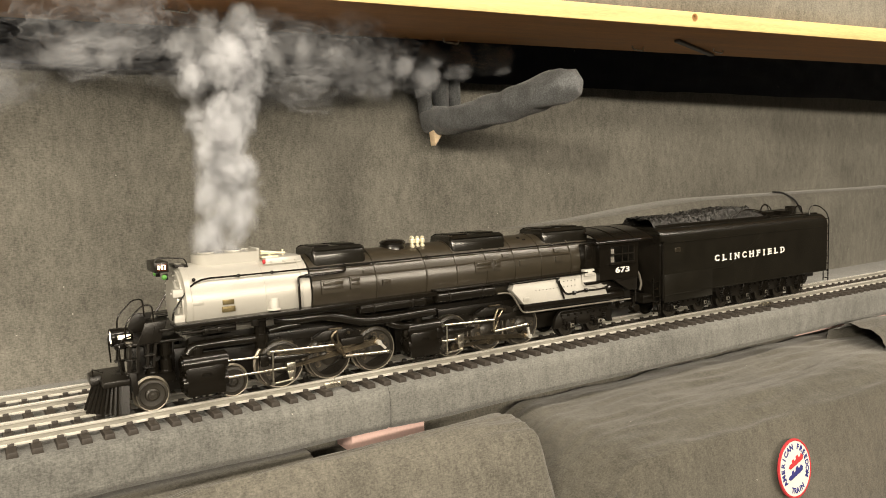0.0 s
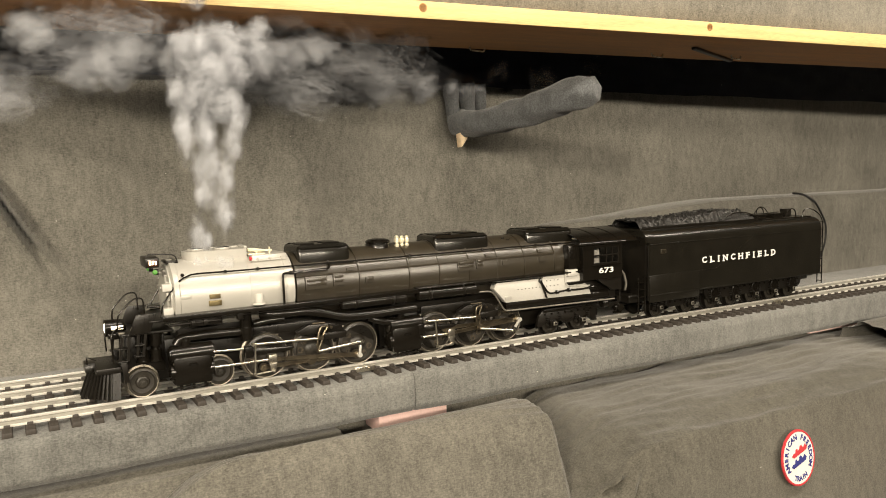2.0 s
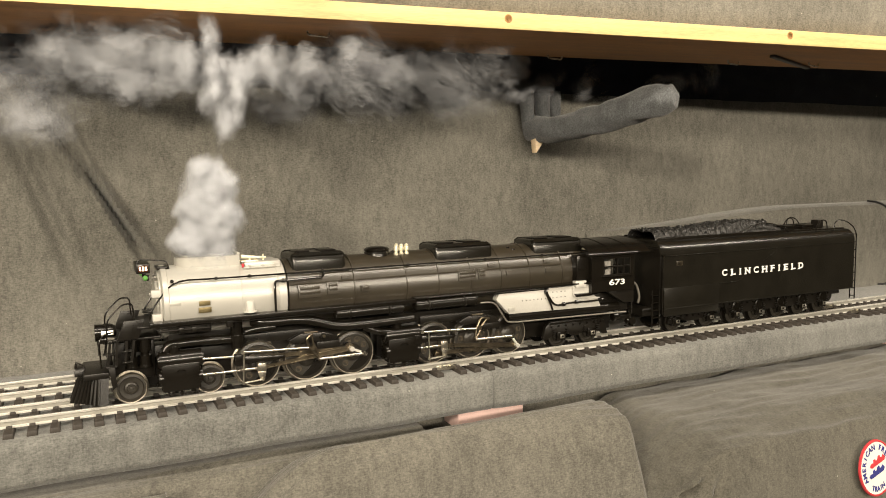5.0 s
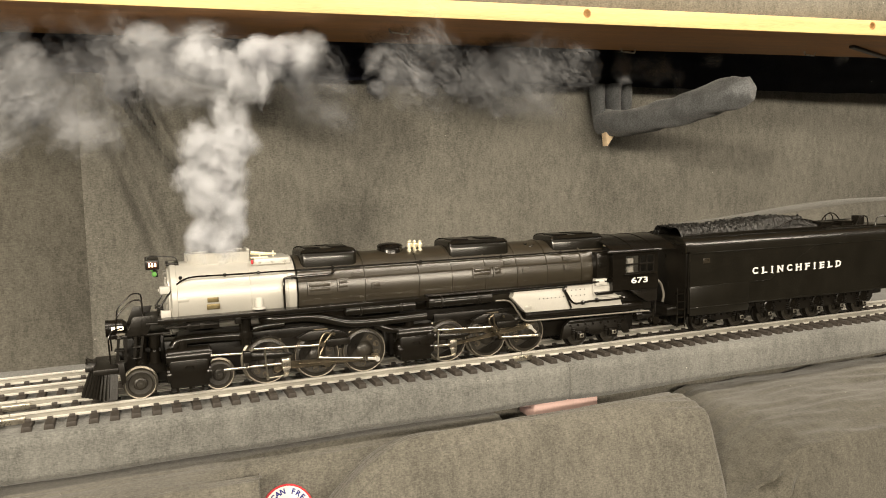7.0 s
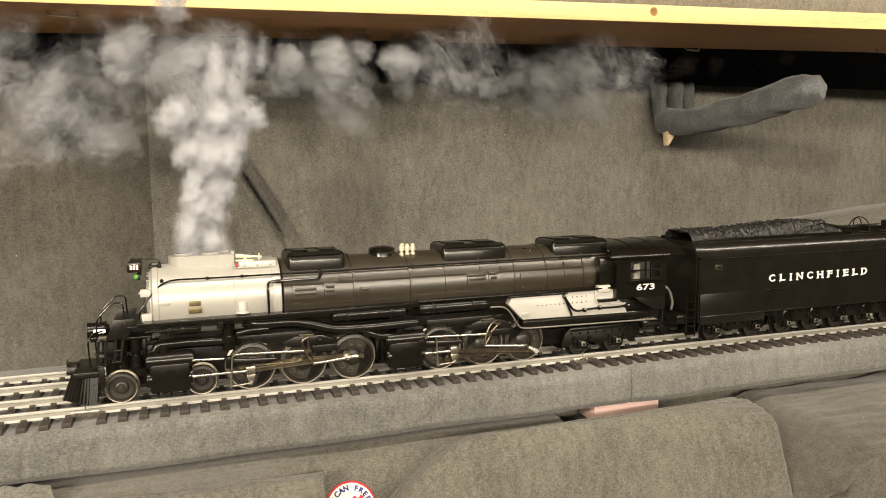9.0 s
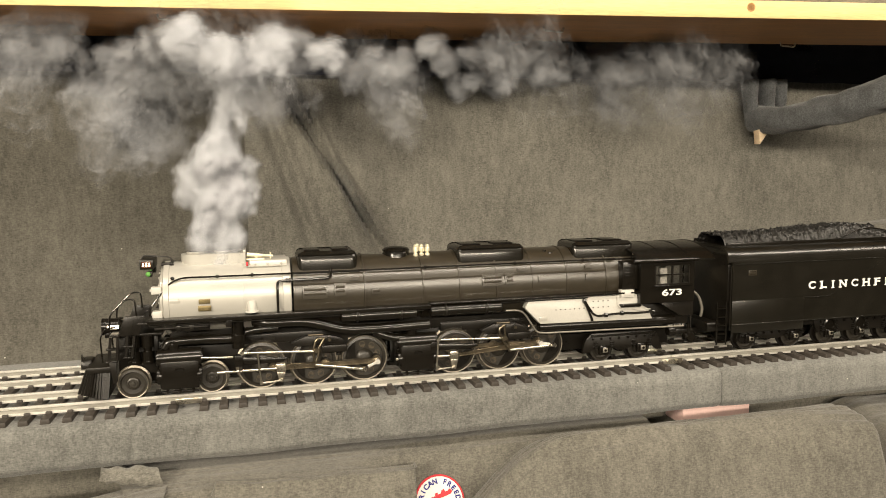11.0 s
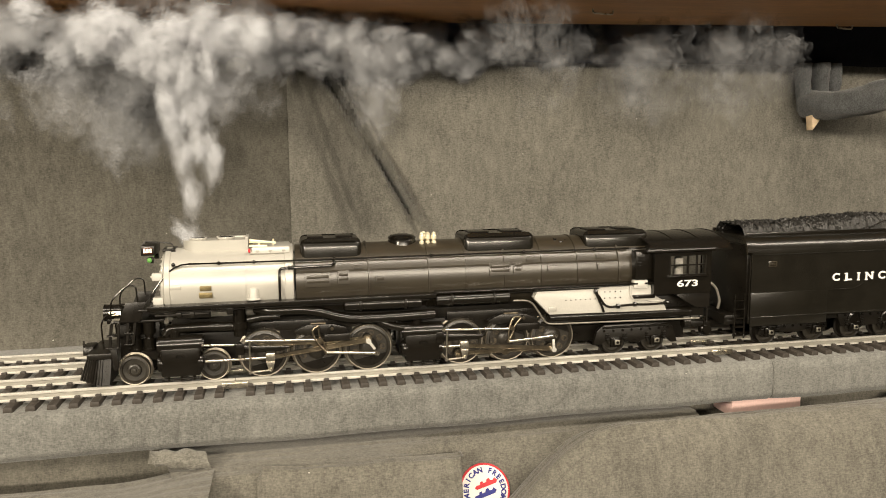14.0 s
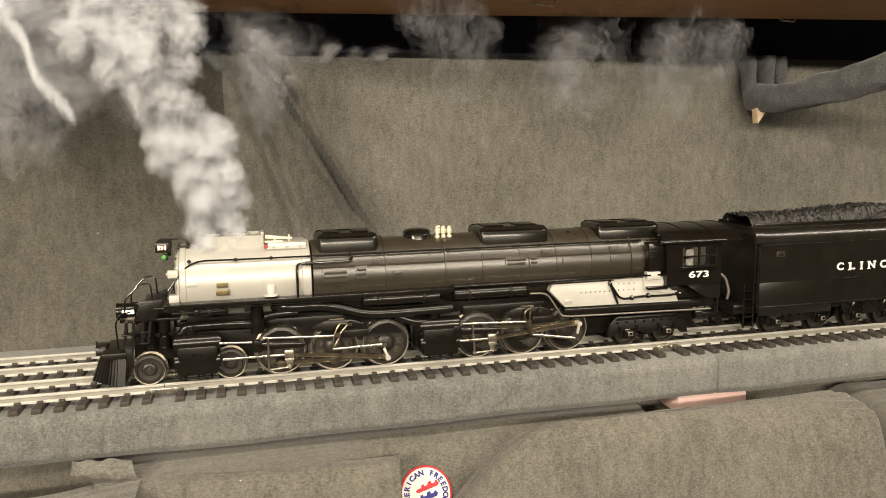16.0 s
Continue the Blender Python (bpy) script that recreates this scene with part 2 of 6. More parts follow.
def lathe(bm, profile, origin, axis="y", seg=32, mat=0, closed=False):
    """Turns (radius, along) pairs about an axis through origin."""
    o = Vector(origin)
    rings = []
    for r, h in profile:
        ring = []
        for j in range(seg):
            a = 2 * math.pi * j / seg
            c, s = r * math.cos(a), r * math.sin(a)
            ring.append(bm.verts.new(o + Vector({"x": (h, c, s), "y": (c, h, s), "z": (c, s, h)}[axis])))
        rings.append(ring)
    for a, b in zip(rings, rings[1:]):
        for j in range(seg):
            bm.faces.new((a[j], a[(j + 1) % seg], b[(j + 1) % seg], b[j])).material_index = mat
    for ring in () if closed else (rings[0], rings[-1]):
        if profile[0 if ring is rings[0] else -1][0] > 1e-5:
            bm.faces.new(ring).material_index = mat
    return bm


def prism(bm, pts, axis, lo, hi, mat=0, bevel=0.0):
    """A flat outline pushed out along an axis. Outline in (x, z) for y, (y, z) for x, (x, y) for z."""
    def place(p, h):
        return {"y": (p[0], h, p[1]), "x": (h, p[0], p[1]), "z": (p[0], p[1], h)}[axis]
    a = [bm.verts.new(place(p, lo)) for p in pts]
    b = [bm.verts.new(place(p, hi)) for p in pts]
    fs = [bm.faces.new(a[::-1]), bm.faces.new(b)]
    k = len(pts)
    for i in range(k):
        fs.append(bm.faces.new((a[i], a[(i + 1) % k], b[(i + 1) % k], b[i])))
    for f in fs:
        f.material_index = mat
    if bevel:
        es = list({e for f in fs for e in f.edges})
        r = bmesh.ops.bevel(bm, geom=es, offset=bevel, segments=2, affect="EDGES", profile=0.5)
        for f in r["faces"]:
            f.material_index = mat
    return bm


def sheet(bm, u0, u1, nu, v0, v1, nv, place, thick=None):
    """A grid of points place(u, v)."""
    g = [[bm.verts.new(place(u0 + (u1 - u0) * i / nu, v0 + (v1 - v0) * j / nv)) for j in range(nv + 1)] for i in range(nu + 1)]
    for i in range(nu):
        for j in range(nv):
            bm.faces.new((g[i][j], g[i + 1][j], g[i + 1][j + 1], g[i][j + 1]))
    return bm


def nz(x, y, z=0.0, s=1.0):
    return noise.noise(Vector((x * s, y * s, z * s)))


def ease(a, b, x):
    t = min(1.0, max(0.0, (x - a) / (b - a)))
    return t * t * (3 - 2 * t)


def writing(name, text, size, m, mat, parent=None, depth=0.0002, spacing=1.0, width=None, bold=0.0):
    cu = bpy.data.curves.new(name, "FONT")
    cu.body, cu.size, cu.extrude, cu.align_x, cu.align_y = text, size, depth, "CENTER", "CENTER"
    cu.space_character, cu.offset = spacing, bold
    tmp = new(name, cu)
    dg = bpy.context.evaluated_depsgraph_get()
    mesh = bpy.data.meshes.new_from_object(tmp.evaluated_get(dg))
    bpy.data.objects.remove(tmp)
    if width:
        xs = [v.co.x for v in mesh.vertices]
        mesh.transform(Matrix.Diagonal((width / (max(xs) - min(xs)), 1, 1, 1)))
    mesh.materials.clear()
    mesh.materials.append(mat)
    ob = new(name, mesh)
    ob.matrix_basis = m
    if parent is not None:
        ob.parent = parent
    return ob


# ---- the layout: roadbed, wall, shelf ----


def felt_slab():
    """The felt-covered roadbed with a rounded front edge."""
    bm = bmesh.new()

    def place(u, v):
        # v runs from the wall along the top, round the edge and down the front
        path = [(0.26, -0.014), (0.13, -0.013), (0.0, -0.013), (-0.044, -0.013), (-0.050, -0.0155), (-0.053, -0.022), (-0.053, -0.040), (-0.052, -0.054), (-0.046, -0.060), (-0.02, -0.061), (0.03, -0.062)]
        k = min(int(v), len(path) - 2)
        t = v - k
        y, z = path[k][0] * (1 - t) + path[k + 1][0] * t, path[k][1] * (1 - t) + path[k + 1][1] * t
        edge = ease(-0.03, -0.05, y)
        y += edge * (0.0022 * nz(u, z, 0, 14) + 0.0008 * nz(u, z, 5, 60))
        z += edge * 0.0025 * nz(u, 3.1, 0, 7) * ease(-0.03, -0.055, z)
        z += (1 - edge) * 0.0006 * nz(u, y, 2, 30)
        y += edge * 0.0035 * math.exp(-abs(u - 0.052) / 0.0016)
        return (u, y, z)
    for a, b, k in ((-1.9, 0.03, 360), (0.03, 0.05185, 16), (0.05215, 0.075, 16), (0.075, 3.1, 420)):
        sheet(bm, a, b, k, 0, 10, 40, place)
    ob = part("floor", bm, FELT_ROAD, smooth=80)
    return tagged(ob, "grey felt covered roadbed under the tracks", "roadbed", kind="structure")


def wall_panel(name, x0, x1, cols, mat, label, off):
    bm = bmesh.new()

    def place(u, v):
        y = 0.222 + off + 0.006 * nz(u, v, 0, 3.0) + 0.0018 * nz(u, v, 4, 14) + 0.004 * nz(u * 0.6 + v, v, 2, 8) * ease(-0.1, 0.4, u)
        # long slanting creases where the felt hangs from one point
        t = (0.345 - v) / 0.21
        if -0.2 < t < 1.4:
            for xa, xb, dep, wid in ((-0.443, -0.312, 0.0190, 0.0046), (-0.422, -0.318, 0.0120, 0.0040), (-0.470, -0.398, 0.0075, 0.0075)):
                d = (u - (xa + (xb - xa) * t)) / wid
                if abs(d) < 5:
                    k = ease(-0.2, 0.05, t) * (1 - ease(0.9, 1.35, t))
                    y += dep * k * (math.exp(-d * d) - 0.75 * math.exp(-(d - 2.0) ** 2) - 0.45 * math.exp(-(d + 2.2) ** 2))
        y -= 0.012 * ease(0.03, -0.013, v)
        return (u, y, v)
    sheet(bm, x0, x1, cols, -0.016, 0.95, 130, place)
    ob = part(name, bm, mat, smooth=80)
    ob.data.update()
    return tagged(ob, label, "backdrop", kind="structure")


def felt_wall():
    wall_panel("wall_back_near", -1.9, -0.474, 120, FELT_BROWN, "brown-grey felt backdrop behind the tracks", 0.003)
    wall_panel("wall_back", -0.478, 0.02, 330, FELT, "creased grey felt backdrop behind the tracks", -0.0015)
    wall_panel("wall_back_far", 0.02, 3.1, 240, FELT, "grey felt backdrop behind the tracks", -0.0015)


def navy_band():
    """Dark blue cloth pinned over the felt along its upper edge, up behind the shelf."""
    bm = bmesh.new()

    def place(u, v):
        sag = 0.003 * nz(u, 0.2, 4, 5) + 0.0012 * nz(u, 0.7, 1, 23)
        return (u, 0.201 + 0.004 * nz(u, v, 3, 7) + 0.0025 * nz(u * 3, v, 8, 9), 0.343 + sag * (1 - v) + 0.13 * v)
    sheet(bm, -1.9, 3.1, 340, 0, 1, 24, place)
    return tagged(part("wall_band", bm, NAVY, smooth=80), "dark navy cloth band along the top of the felt", "backdrop", kind="structure")


felt_slab()
felt_wall()
navy_band()


def shelf():
    a = math.atan(0.096)
    m = pose(0.077, -0.047, 0.385, 0, 0, -math.degrees(a))
    bm = bmesh.new()
    box(bm, -2.2, 3.2, 0, 0.178, 0, 0.0195, 0.0012)
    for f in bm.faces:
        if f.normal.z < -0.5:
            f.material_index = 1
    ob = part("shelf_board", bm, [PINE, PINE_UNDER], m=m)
    tagged(ob, "long bare pine board fixed over the tracks as a shelf", "shelf")
    return ob


SHELF = shelf()


def upper_backdrop():
    """More felt stands on the shelf, set back from its edge."""
    bm = bmesh.new()

    def place(u, v):
        y = -0.047 - 0.096 * (u - 0.077) + 0.055 + 0.012 * nz(u, v, 1, 4) + 0.004 * nz(u, v, 6, 13)
        return (u, y + 0.05 * ease(0.42, 0.404, v) * 0.3, v)
    sheet(bm, -2.0, 3.0, 260, 0.4045, 1.1, 40, place)
    return tagged(part("felt_curtain", bm, FELT, smooth=80), "grey felt curtain standing on the pine shelf", "curtain")


upper_backdrop()


def back_box():
    """The felt-covered ledge behind the track at the far end."""
    bm = bmesh.new()

    def place(u, v):
        path = [(0.30, 0.152), (0.18, 0.150), (0.166, 0.147), (0.160, 0.138), (0.158, 0.06), (0.158, -0.013), (0.15, -0.016)]
        k = min(int(v), 5)
        t = v - k
        y, z = path[k][0] * (1 - t) + path[k + 1][0] * t, path[k][1] * (1 - t) + path[k + 1][1] * t
        lift = ease(0.40, 0.85, u)
        z = -0.016 + (z + 0.016) * (0.84 + 0.16 * lift)
        y += 0.05 * (1 - ease(0.36, 0.62, u)) + 0.003 * nz(u, z, 1, 9)
        return (u, y, z)
    sheet(bm, 0.38, 3.1, 260, 0, 6, 36, place)
    return tagged(part("felt_ledge", bm, FELT, smooth=80), "low ledge covered in grey felt along the backdrop", "ledge", kind="structure")


back_box()


def room():
    """Plain walls, floor and ceiling that close the room round the layout."""
    for name, b in (("wall_front", (-4.2, 5.0, -5.1, -5.0, -1.2, 1.75)), ("wall_left", (-4.3, -4.2, -5.1, 0.5, -1.2, 1.75)), ("wall_right", (5.0, 5.1, -5.1, 0.5, -1.2, 1.75)),
                    ("wall_rear", (-4.2, 5.0, 0.40, 0.5, -1.2, 1.75)), ("floor_room", (-4.2, 5.0, -5.0, 0.5, -1.3, -1.2)), ("ceiling", (-4.2, 5.0, -5.0, 0.5, 1.75, 1.85))):
        bm = bmesh.new()
        box(bm, *b)
        tagged(part(name, bm, PLASTER, smooth=0), "plain painted surface closing the room", "wall", kind="structure")


room()

# ---- cloth in front of the roadbed ----


def fascia():
    bm = bmesh.new()

    def place(u, v):
        y = 0.016 + 0.006 * nz(u, v, 2, 4) + 0.003 * nz(u, v, 7, 15)
        return (u, y, v)
    sheet(bm, -1.9, 3.1, 300, -0.058, -0.9, 60, place)
    return tagged(part("wall_fascia", bm, FELT_OLIVE, smooth=80), "grey felt hanging below the roadbed edge", "fascia", kind="structure")


fascia()


def drape(name, label, x0, x1, height, front, nx=150, extra=None, back=0.0, mat=FELT_OLIVE, wave=1.0):
    """A cloth thrown over something low: from the back edge along the top, over the crest and down the front."""
    bm = bmesh.new()

    def place(u, v):
        x = x0 + (x1 - x0) * u
        s = v
        zc, yb, yf = height(x)
        if s < 0.55:
            t = s / 0.55
            y = yb + (yf - yb) * t
            z = zc - 0.012 * ease(0.75, 1.0, t) - back * (1 - t) ** 1.6
        else:
            t = (s - 0.55) / 0.45
            y = yf - front * (1 - (1 - t) ** 2) * 0.6 - front * 0.4 * t
            z = zc - 0.012 - 0.42 * (t ** 1.25)
        w = wave * (0.006 * nz(x, s, 3, 6) + 0.003 * nz(x, s * 2, 9, 17))
        p = Vector((x, y, z + w))
        return extra(p, u, v) if extra else p
    sheet(bm, 0, 1, nx, 0, 1, 90, place)
    return tagged(part(name, bm, mat, smooth=80), label, "cloth")


def pucker(p, u, v):
    """Two short gathers where the cloth is pinched beside the mound."""
    for cx, cz, tilt, w in ((0.206, -0.128, 0.35, 0.016), (0.222, -0.150, 0.9, 0.026)):
        a, b = p.x - cx, p.z - cz
        along, off = a * math.cos(tilt) + b * math.sin(tilt), b * math.cos(tilt) - a * math.sin(tilt)
        k = math.exp(-(along / w) ** 2)
        p.y += k * (0.016 * math.exp(-(off / 0.0045) ** 2) - 0.009 * math.exp(-((off - 0.010) / 0.007) ** 2))
    return p


drape("felt_cloth", "olive grey felt draped over a low box with a sewn badge", 0.10, 1.02, lambda x: (-0.080 - 0.055 * ease(0.27, 0.14, x), -0.005, -0.213), 0.05, nx=420, extra=pucker, mat=FELT_DULL)


def apron():
    """Felt that comes out from under the roadbed, flat at one end, falling to a hollow by the badge."""
    bm = bmesh.new()

    def place(u, v):
        flat = [(0.02, -0.0720), (-0.040, -0.0705), (-0.064, -0.0705), (-0.094, -0.074), (-0.104, -0.088), (-0.108, -0.30)]
        hollow = [(0.02, -0.0720), (-0.034, -0.0705), (-0.052, -0.078), (-0.072, -0.104), (-0.088, -0.155), (-0.092, -0.30)]
        k = min(int(v), 4)
        t, e = v - k, ease(-0.30, -0.40, u)
        y, z = ((a[i] * (1 - t) + b[i] * t) for i, (a, b) in ((i, ([f * e + h * (1 - e) for f, h in zip(flat[k], hollow[k])], [f * e + h * (1 - e) for f, h in zip(flat[k + 1], hollow[k + 1])])) for i in (0, 1)))
        z += 0.0022 * nz(u, v, 3, 11) * ease(0.6, 1.4, v)
        return (u + 0.02 * ease(-0.58, -0.605, u) * (v - 2) * 0.5, y, z)
    sheet(bm, -0.605, -0.035, 180, 0, 5, 50, place)
    return tagged(part("felt_apron", bm, FELT_OLIVE, smooth=80), "olive grey felt tucked under the roadbed edge", "cloth")


apron()


def mound(p, u, v):
    p.z -= 0.095 * (1 - ease(0.0, 0.36, u)) ** 1.9
    k = ease(0.955, 1.0, u)
    p.z -= 0.05 * k * k
    p.x += 0.03 * ease(0.55, 1.0, v) * ease(0.8, 1, u) - 0.02 * ease(0.55, 1, v) * ease(0.3, 0, u)
    p.y -= 0.03 * ease(0.6, 1.0, u) * ease(0.2, 0.55, v)
    return p


drape("felt_cloth", "grey felt cloth heaped in a rounded mound", -0.318, 0.160, lambda x: (-0.040 + 0.006 * ease(-0.05, 0.14, x), -0.085, -0.150), 0.06, extra=mound, back=0.022)


def folded(p, u, v):
    p.z -= 0.012 * (1 - ease(0.0, 0.03, u)) + 0.006 * u
    p.y += 0.05 * ease(0.975, 1.0, u) * ease(0.3, 0.6, v)
    return p


drape("felt_cloth", "grey felt cloth folded back over a box edge", -0.520, -0.322, lambda x: (-0.0655 + 0.002 * nz(x, 0.5, 0, 22), -0.080, -0.112), 0.03, extra=folded, back=0.006, wave=0.35)
drape("felt_cloth", "grey felt cloth sagging away from the roadbed", -1.5, -0.560, lambda x: (-0.079 + 0.005 * nz(x, 1.7, 0, 9) + 0.008 * ease(-0.66, -0.58, x), -0.070, -0.2), 0.04, wave=0.4)


def dark_roll():
    """A darker cloth edge rolled up past the badge box."""
    bm = bmesh.new()

    def place(u, v):
        a = radians(200 * v - 10)
        r = 0.03 + 0.006 * nz(u, v, 1, 8)
        return (u, -0.11 - 0.20 * (u - 0.95) + r * 1.6 * math.cos(a), -0.085 + r * math.sin(a) * 1.1 + 0.012 * nz(u, 0.3, 2, 5))
    sheet(bm, 0.86, 1.9, 60, 0, 1, 20, place)
    return tagged(part("felt_roll", bm, FELT_BROWN, smooth=80), "dark rolled edge of felt beyond the badge cloth", "cloth")


dark_roll()


def curl():
    """A loose curl of felt by the gap under the roadbed."""
    bm = bmesh.new()

    def place(u, v):
        a = radians(-30 + 250 * v)
        r = 0.013 * (1 - 0.5 * v)
        return (-0.622 + 0.050 * u + 0.01 * v, -0.075 + r * math.cos(a), -0.060 + r * math.sin(a) - 0.006 * u + 0.004 * nz(u, v, 2, 4))
    sheet(bm, 0, 1, 30, 0, 1, 24, place)
    return tagged(part("felt_curl", bm, FELT, smooth=80), "loose curled felt edge below the roadbed", "cloth")


curl()


def foam():
    for x0, x1, z0 in ((0.014, 0.105, -0.085), (0.80, 1.9, -0.0685)):
        bm = bmesh.new()
        box(bm, x0, x1, -0.030, 0.010, z0, -0.0625, 0.002)
        tagged(part("foam_board", bm, PINK), "pink foam board showing under the roadbed", "foam board")


foam()


def badge(centre, r, m, label):
    """A round sewn patch: red rim, white ground, blue lettering and two small engines."""
    base = tagged(new("sewn_badge"), label, "badge")
    base.matrix_world = m
    bm = bmesh.new()
    lathe(bm, [(0, 0), (r * 0.95, 0), (r * 0.95, -0.0016), (0, -0.0016)], (0, 0, 0), "y", 56)
    part("patch", bm, CLOTH_WHITE, base, "white twill ground")
    bm = bmesh.new()
    lathe(bm, [(r * 0.91, 0.0), (r * 0.92, -0.0020), (r * 0.955, -0.0023), (r * 0.99, -0.0018), (r, 0.0), (r * 0.91, 0.0)], (0, 0, 0), "y", 64, closed=True)
    part("rim", bm, RED, base, "red stitched rim")
    text = "AMERICAN FREEDOM"
    for i, c in enumerate(text):
        if c != " ":
            a = radians(-118 + 236 * i / (len(text) - 1))
            rr = r * 0.73
            writing("letter", c, r * 0.27, pose(rr * math.sin(a), -0.0019, rr * math.cos(a)) @ Matrix.Rotation(a, 4, "Y") @ pose(0, 0, 0, 90), BLUE, base, bold=0.0003)
    for i, c in enumerate("TRAIN"):
        a = radians(24 - 12 * i)
        rr = -r * 0.74
        writing("letter", c, r * 0.25, pose(rr * math.sin(a), -0.0019, rr * math.cos(a)) @ Matrix.Rotation(a, 4, "Y") @ pose(0, 0, 0, 90), BLUE, base, bold=0.0003)
    for dz, mat, dx in ((0.20, RED, 0.06), (-0.16, BLUE, -0.02)):
        bm = bmesh.new()
        k = r
        pts = [(-0.50, -0.10), (-0.40, -0.16), (0.30, -0.02), (0.46, 0.02), (0.52, 0.12), (0.40, 0.22), (0.34, 0.14), (0.22, 0.12), (0.16, 0.22), (0.06, 0.18), (0.02, 0.08), (-0.12, 0.05), (-0.14, 0.13), (-0.24, 0.10), (-0.25, 0.01), (-0.42, -0.02)]
        prism(bm, [((p[0] * 0.9 + dx) * k, (p[1] + dz) * k) for p in pts], "y", -0.0026, -0.0010)
        part("engine_emblem", bm, mat, base)
    return base


badge(None, 0.0345, pose(0.4840, -0.2350, -0.1470, -8, 0, 4), "round white badge with a red rim sewn on felt")
badge(None, 0.0270, pose(-0.2960, -0.0800, -0.1190, -26, 0, 4), "round white badge half hidden by folded felt")


def wood_block():
    bm = bmesh.new()
    box(bm, 0.56, 1.2, -0.36, -0.30, -0.30, -0.235, 0.003)
    tagged(part("wooden_rail", bm, ORANGE_WOOD), "varnished pine rail of the bench front", "wooden rail")


wood_block()


def hanging_cloth():
    """The felt pulled out through a hole: a stuffed sleeve with loose folds above and a bare wood tip below."""
    base = tagged(new("felt_sleeve"), "dark felt sleeve over a wooden arm poking from the backdrop", "felt sleeve")
    path = [Vector(p) for p in ((0.270, 0.200, 0.287), (0.272, 0.150, 0.284), (0.283, 0.105, 0.288), (0.300, 0.060, 0.297), (0.318, 0.018, 0.308), (0.336, -0.012, 0.316), (0.346, -0.026, 0.319), (0.349, -0.031, 0.320))]
    radii = [0.022, 0.021, 0.021, 0.022, 0.024, 0.023, 0.017, 0.003]
    bm = bmesh.new()
    rings = []
    n = 26
    fine = []
    for i in range(len(path) - 1):
        for j in range(6):
            t = j / 6
            fine.append((path[i].lerp(path[i + 1], t), radii[i] * (1 - t) + radii[i + 1] * t))
    fine.append((path[-1], radii[-1]))
    for i, (p, r) in enumerate(fine):
        d = (fine[min(i + 1, len(fine) - 1)][0] - fine[max(i - 1, 0)][0]).normalized()
        w = d.cross(Vector((0, 0, 1))).normalized()
        up = w.cross(d)
        ring = []
        for k in range(n):
            a = 2 * math.pi * k / n
            q = (w * math.cos(a) + up * math.sin(a) * 0.92)
            rr = r * (1 + 0.14 * nz(p.y * 40 + q.x * 1.2, q.z * 1.3, i * 0.08, 1.0) + 0.06 * math.sin(5 * a + i * 0.5))
            ring.append(bm.verts.new(p + q * rr))
        rings.append(ring)
    for a, b in zip(rings, rings[1:]):
        for k in range(n):
            bm.faces.new((a[k], a[(k + 1) % n], b[(k + 1) % n], b[k]))
    bm.faces.new(rings[-1])
    part("sleeve", bm, FELT_DARK, base, "stuffed dark felt sleeve", smooth=80)
    for x, y, w, dz in ((0.256, 0.185, 0.010, 0.0), (0.279, 0.178, 0.011, 0.012), (0.303, 0.182, 0.010, 0.02)):
        bm = bmesh.new()

        def fold(u, v, x=x, y=y, w=w, dz=dz):
            a = radians(-100 + 200 * u)
            taper = 0.75 + 0.4 * v
            return (x + w * taper * math.sin(a) + 0.006 * (1 - v), y + 0.02 - w * 1.7 * taper * math.cos(a) + 0.003 * nz(u, v, x * 9, 4), 0.278 + dz + (0.068 - dz) * v)
        sheet(bm, 0, 1, 16, 0, 1, 16, fold)
        part("fold", bm, FELT_DARK, base, "hanging fold of dark felt", smooth=80)
    bm = bmesh.new()
    prism(bm, [(0.2565, 0.2720), (0.2735, 0.2720), (0.2690, 0.2640), (0.2590, 0.2500)], "y", 0.176, 0.190, bevel=0.0008)
    part("wood_tip", bm, PINE_BRIGHT, base, "bare pale wood tip")
    return base


PINE_BRIGHT = surface("fresh_pine", (0.80, 0.62, 0.42), 0.6, 0, 0.12, 20, 200, 0.2, 0.0006, stretch=(1, 1, 6))
hanging_cloth()


def shelf_fixings():
    """Wire staples and knots on the shelf board."""
    for x, y in ((-0.56, 0.05), (-0.134, 0.045), (0.2286, 0.10), (0.66, 0.02), (0.52, 0.05)):
        bm = bmesh.new()
        tube(bm, [(x, y, 0.3855), (x + 0.001, y, 0.3805), (x + 0.026, y + 0.004, 0.3800), (x + 0.027, y + 0.004, 0.3855)], 0.0011, 8)
        tagged(part("wire_staple", bm, STEEL), "bright wire staple under the pine shelf", "staple", "staples under the shelf")
    a = math.atan(0.096)
    for x, z in ((0.0, 0.016), (0.415, 0.0165), (0.9, 0.012)):
        bm = bmesh.new()
        lathe(bm, [(0, 0), (0.0035, 0), (0.0045, -0.0004), (0.0050, 0)], (0, 0, 0), "y", 16)
        k = part("knot", bm, KNOT, SHELF, "brown knot in the pine")
        k.location = (x, -0.0001, z - 0.004)
    bm = bmesh.new()
    box(bm, -0.09, 0.09, -0.004, 0.004, -0.004, 0.0, 0.0008, m=pose(0.62, 0.02, 0.3848, 0, 0, 24))
    tagged(part("metal_strap", bm, STEEL_GREY), "dark metal strap under the pine shelf", "strap")


KNOT = surface("pine_knot", (0.45, 0.24, 0.08), 0.5, 0, 0.3, 200, 900, 0.2, 0.0003)
STEEL_GREY = surface("grey_strap", (0.10, 0.10, 0.10), 0.45, 0.7, 0.2, 90, 900, 0.05, 0.0002)
shelf_fixings()


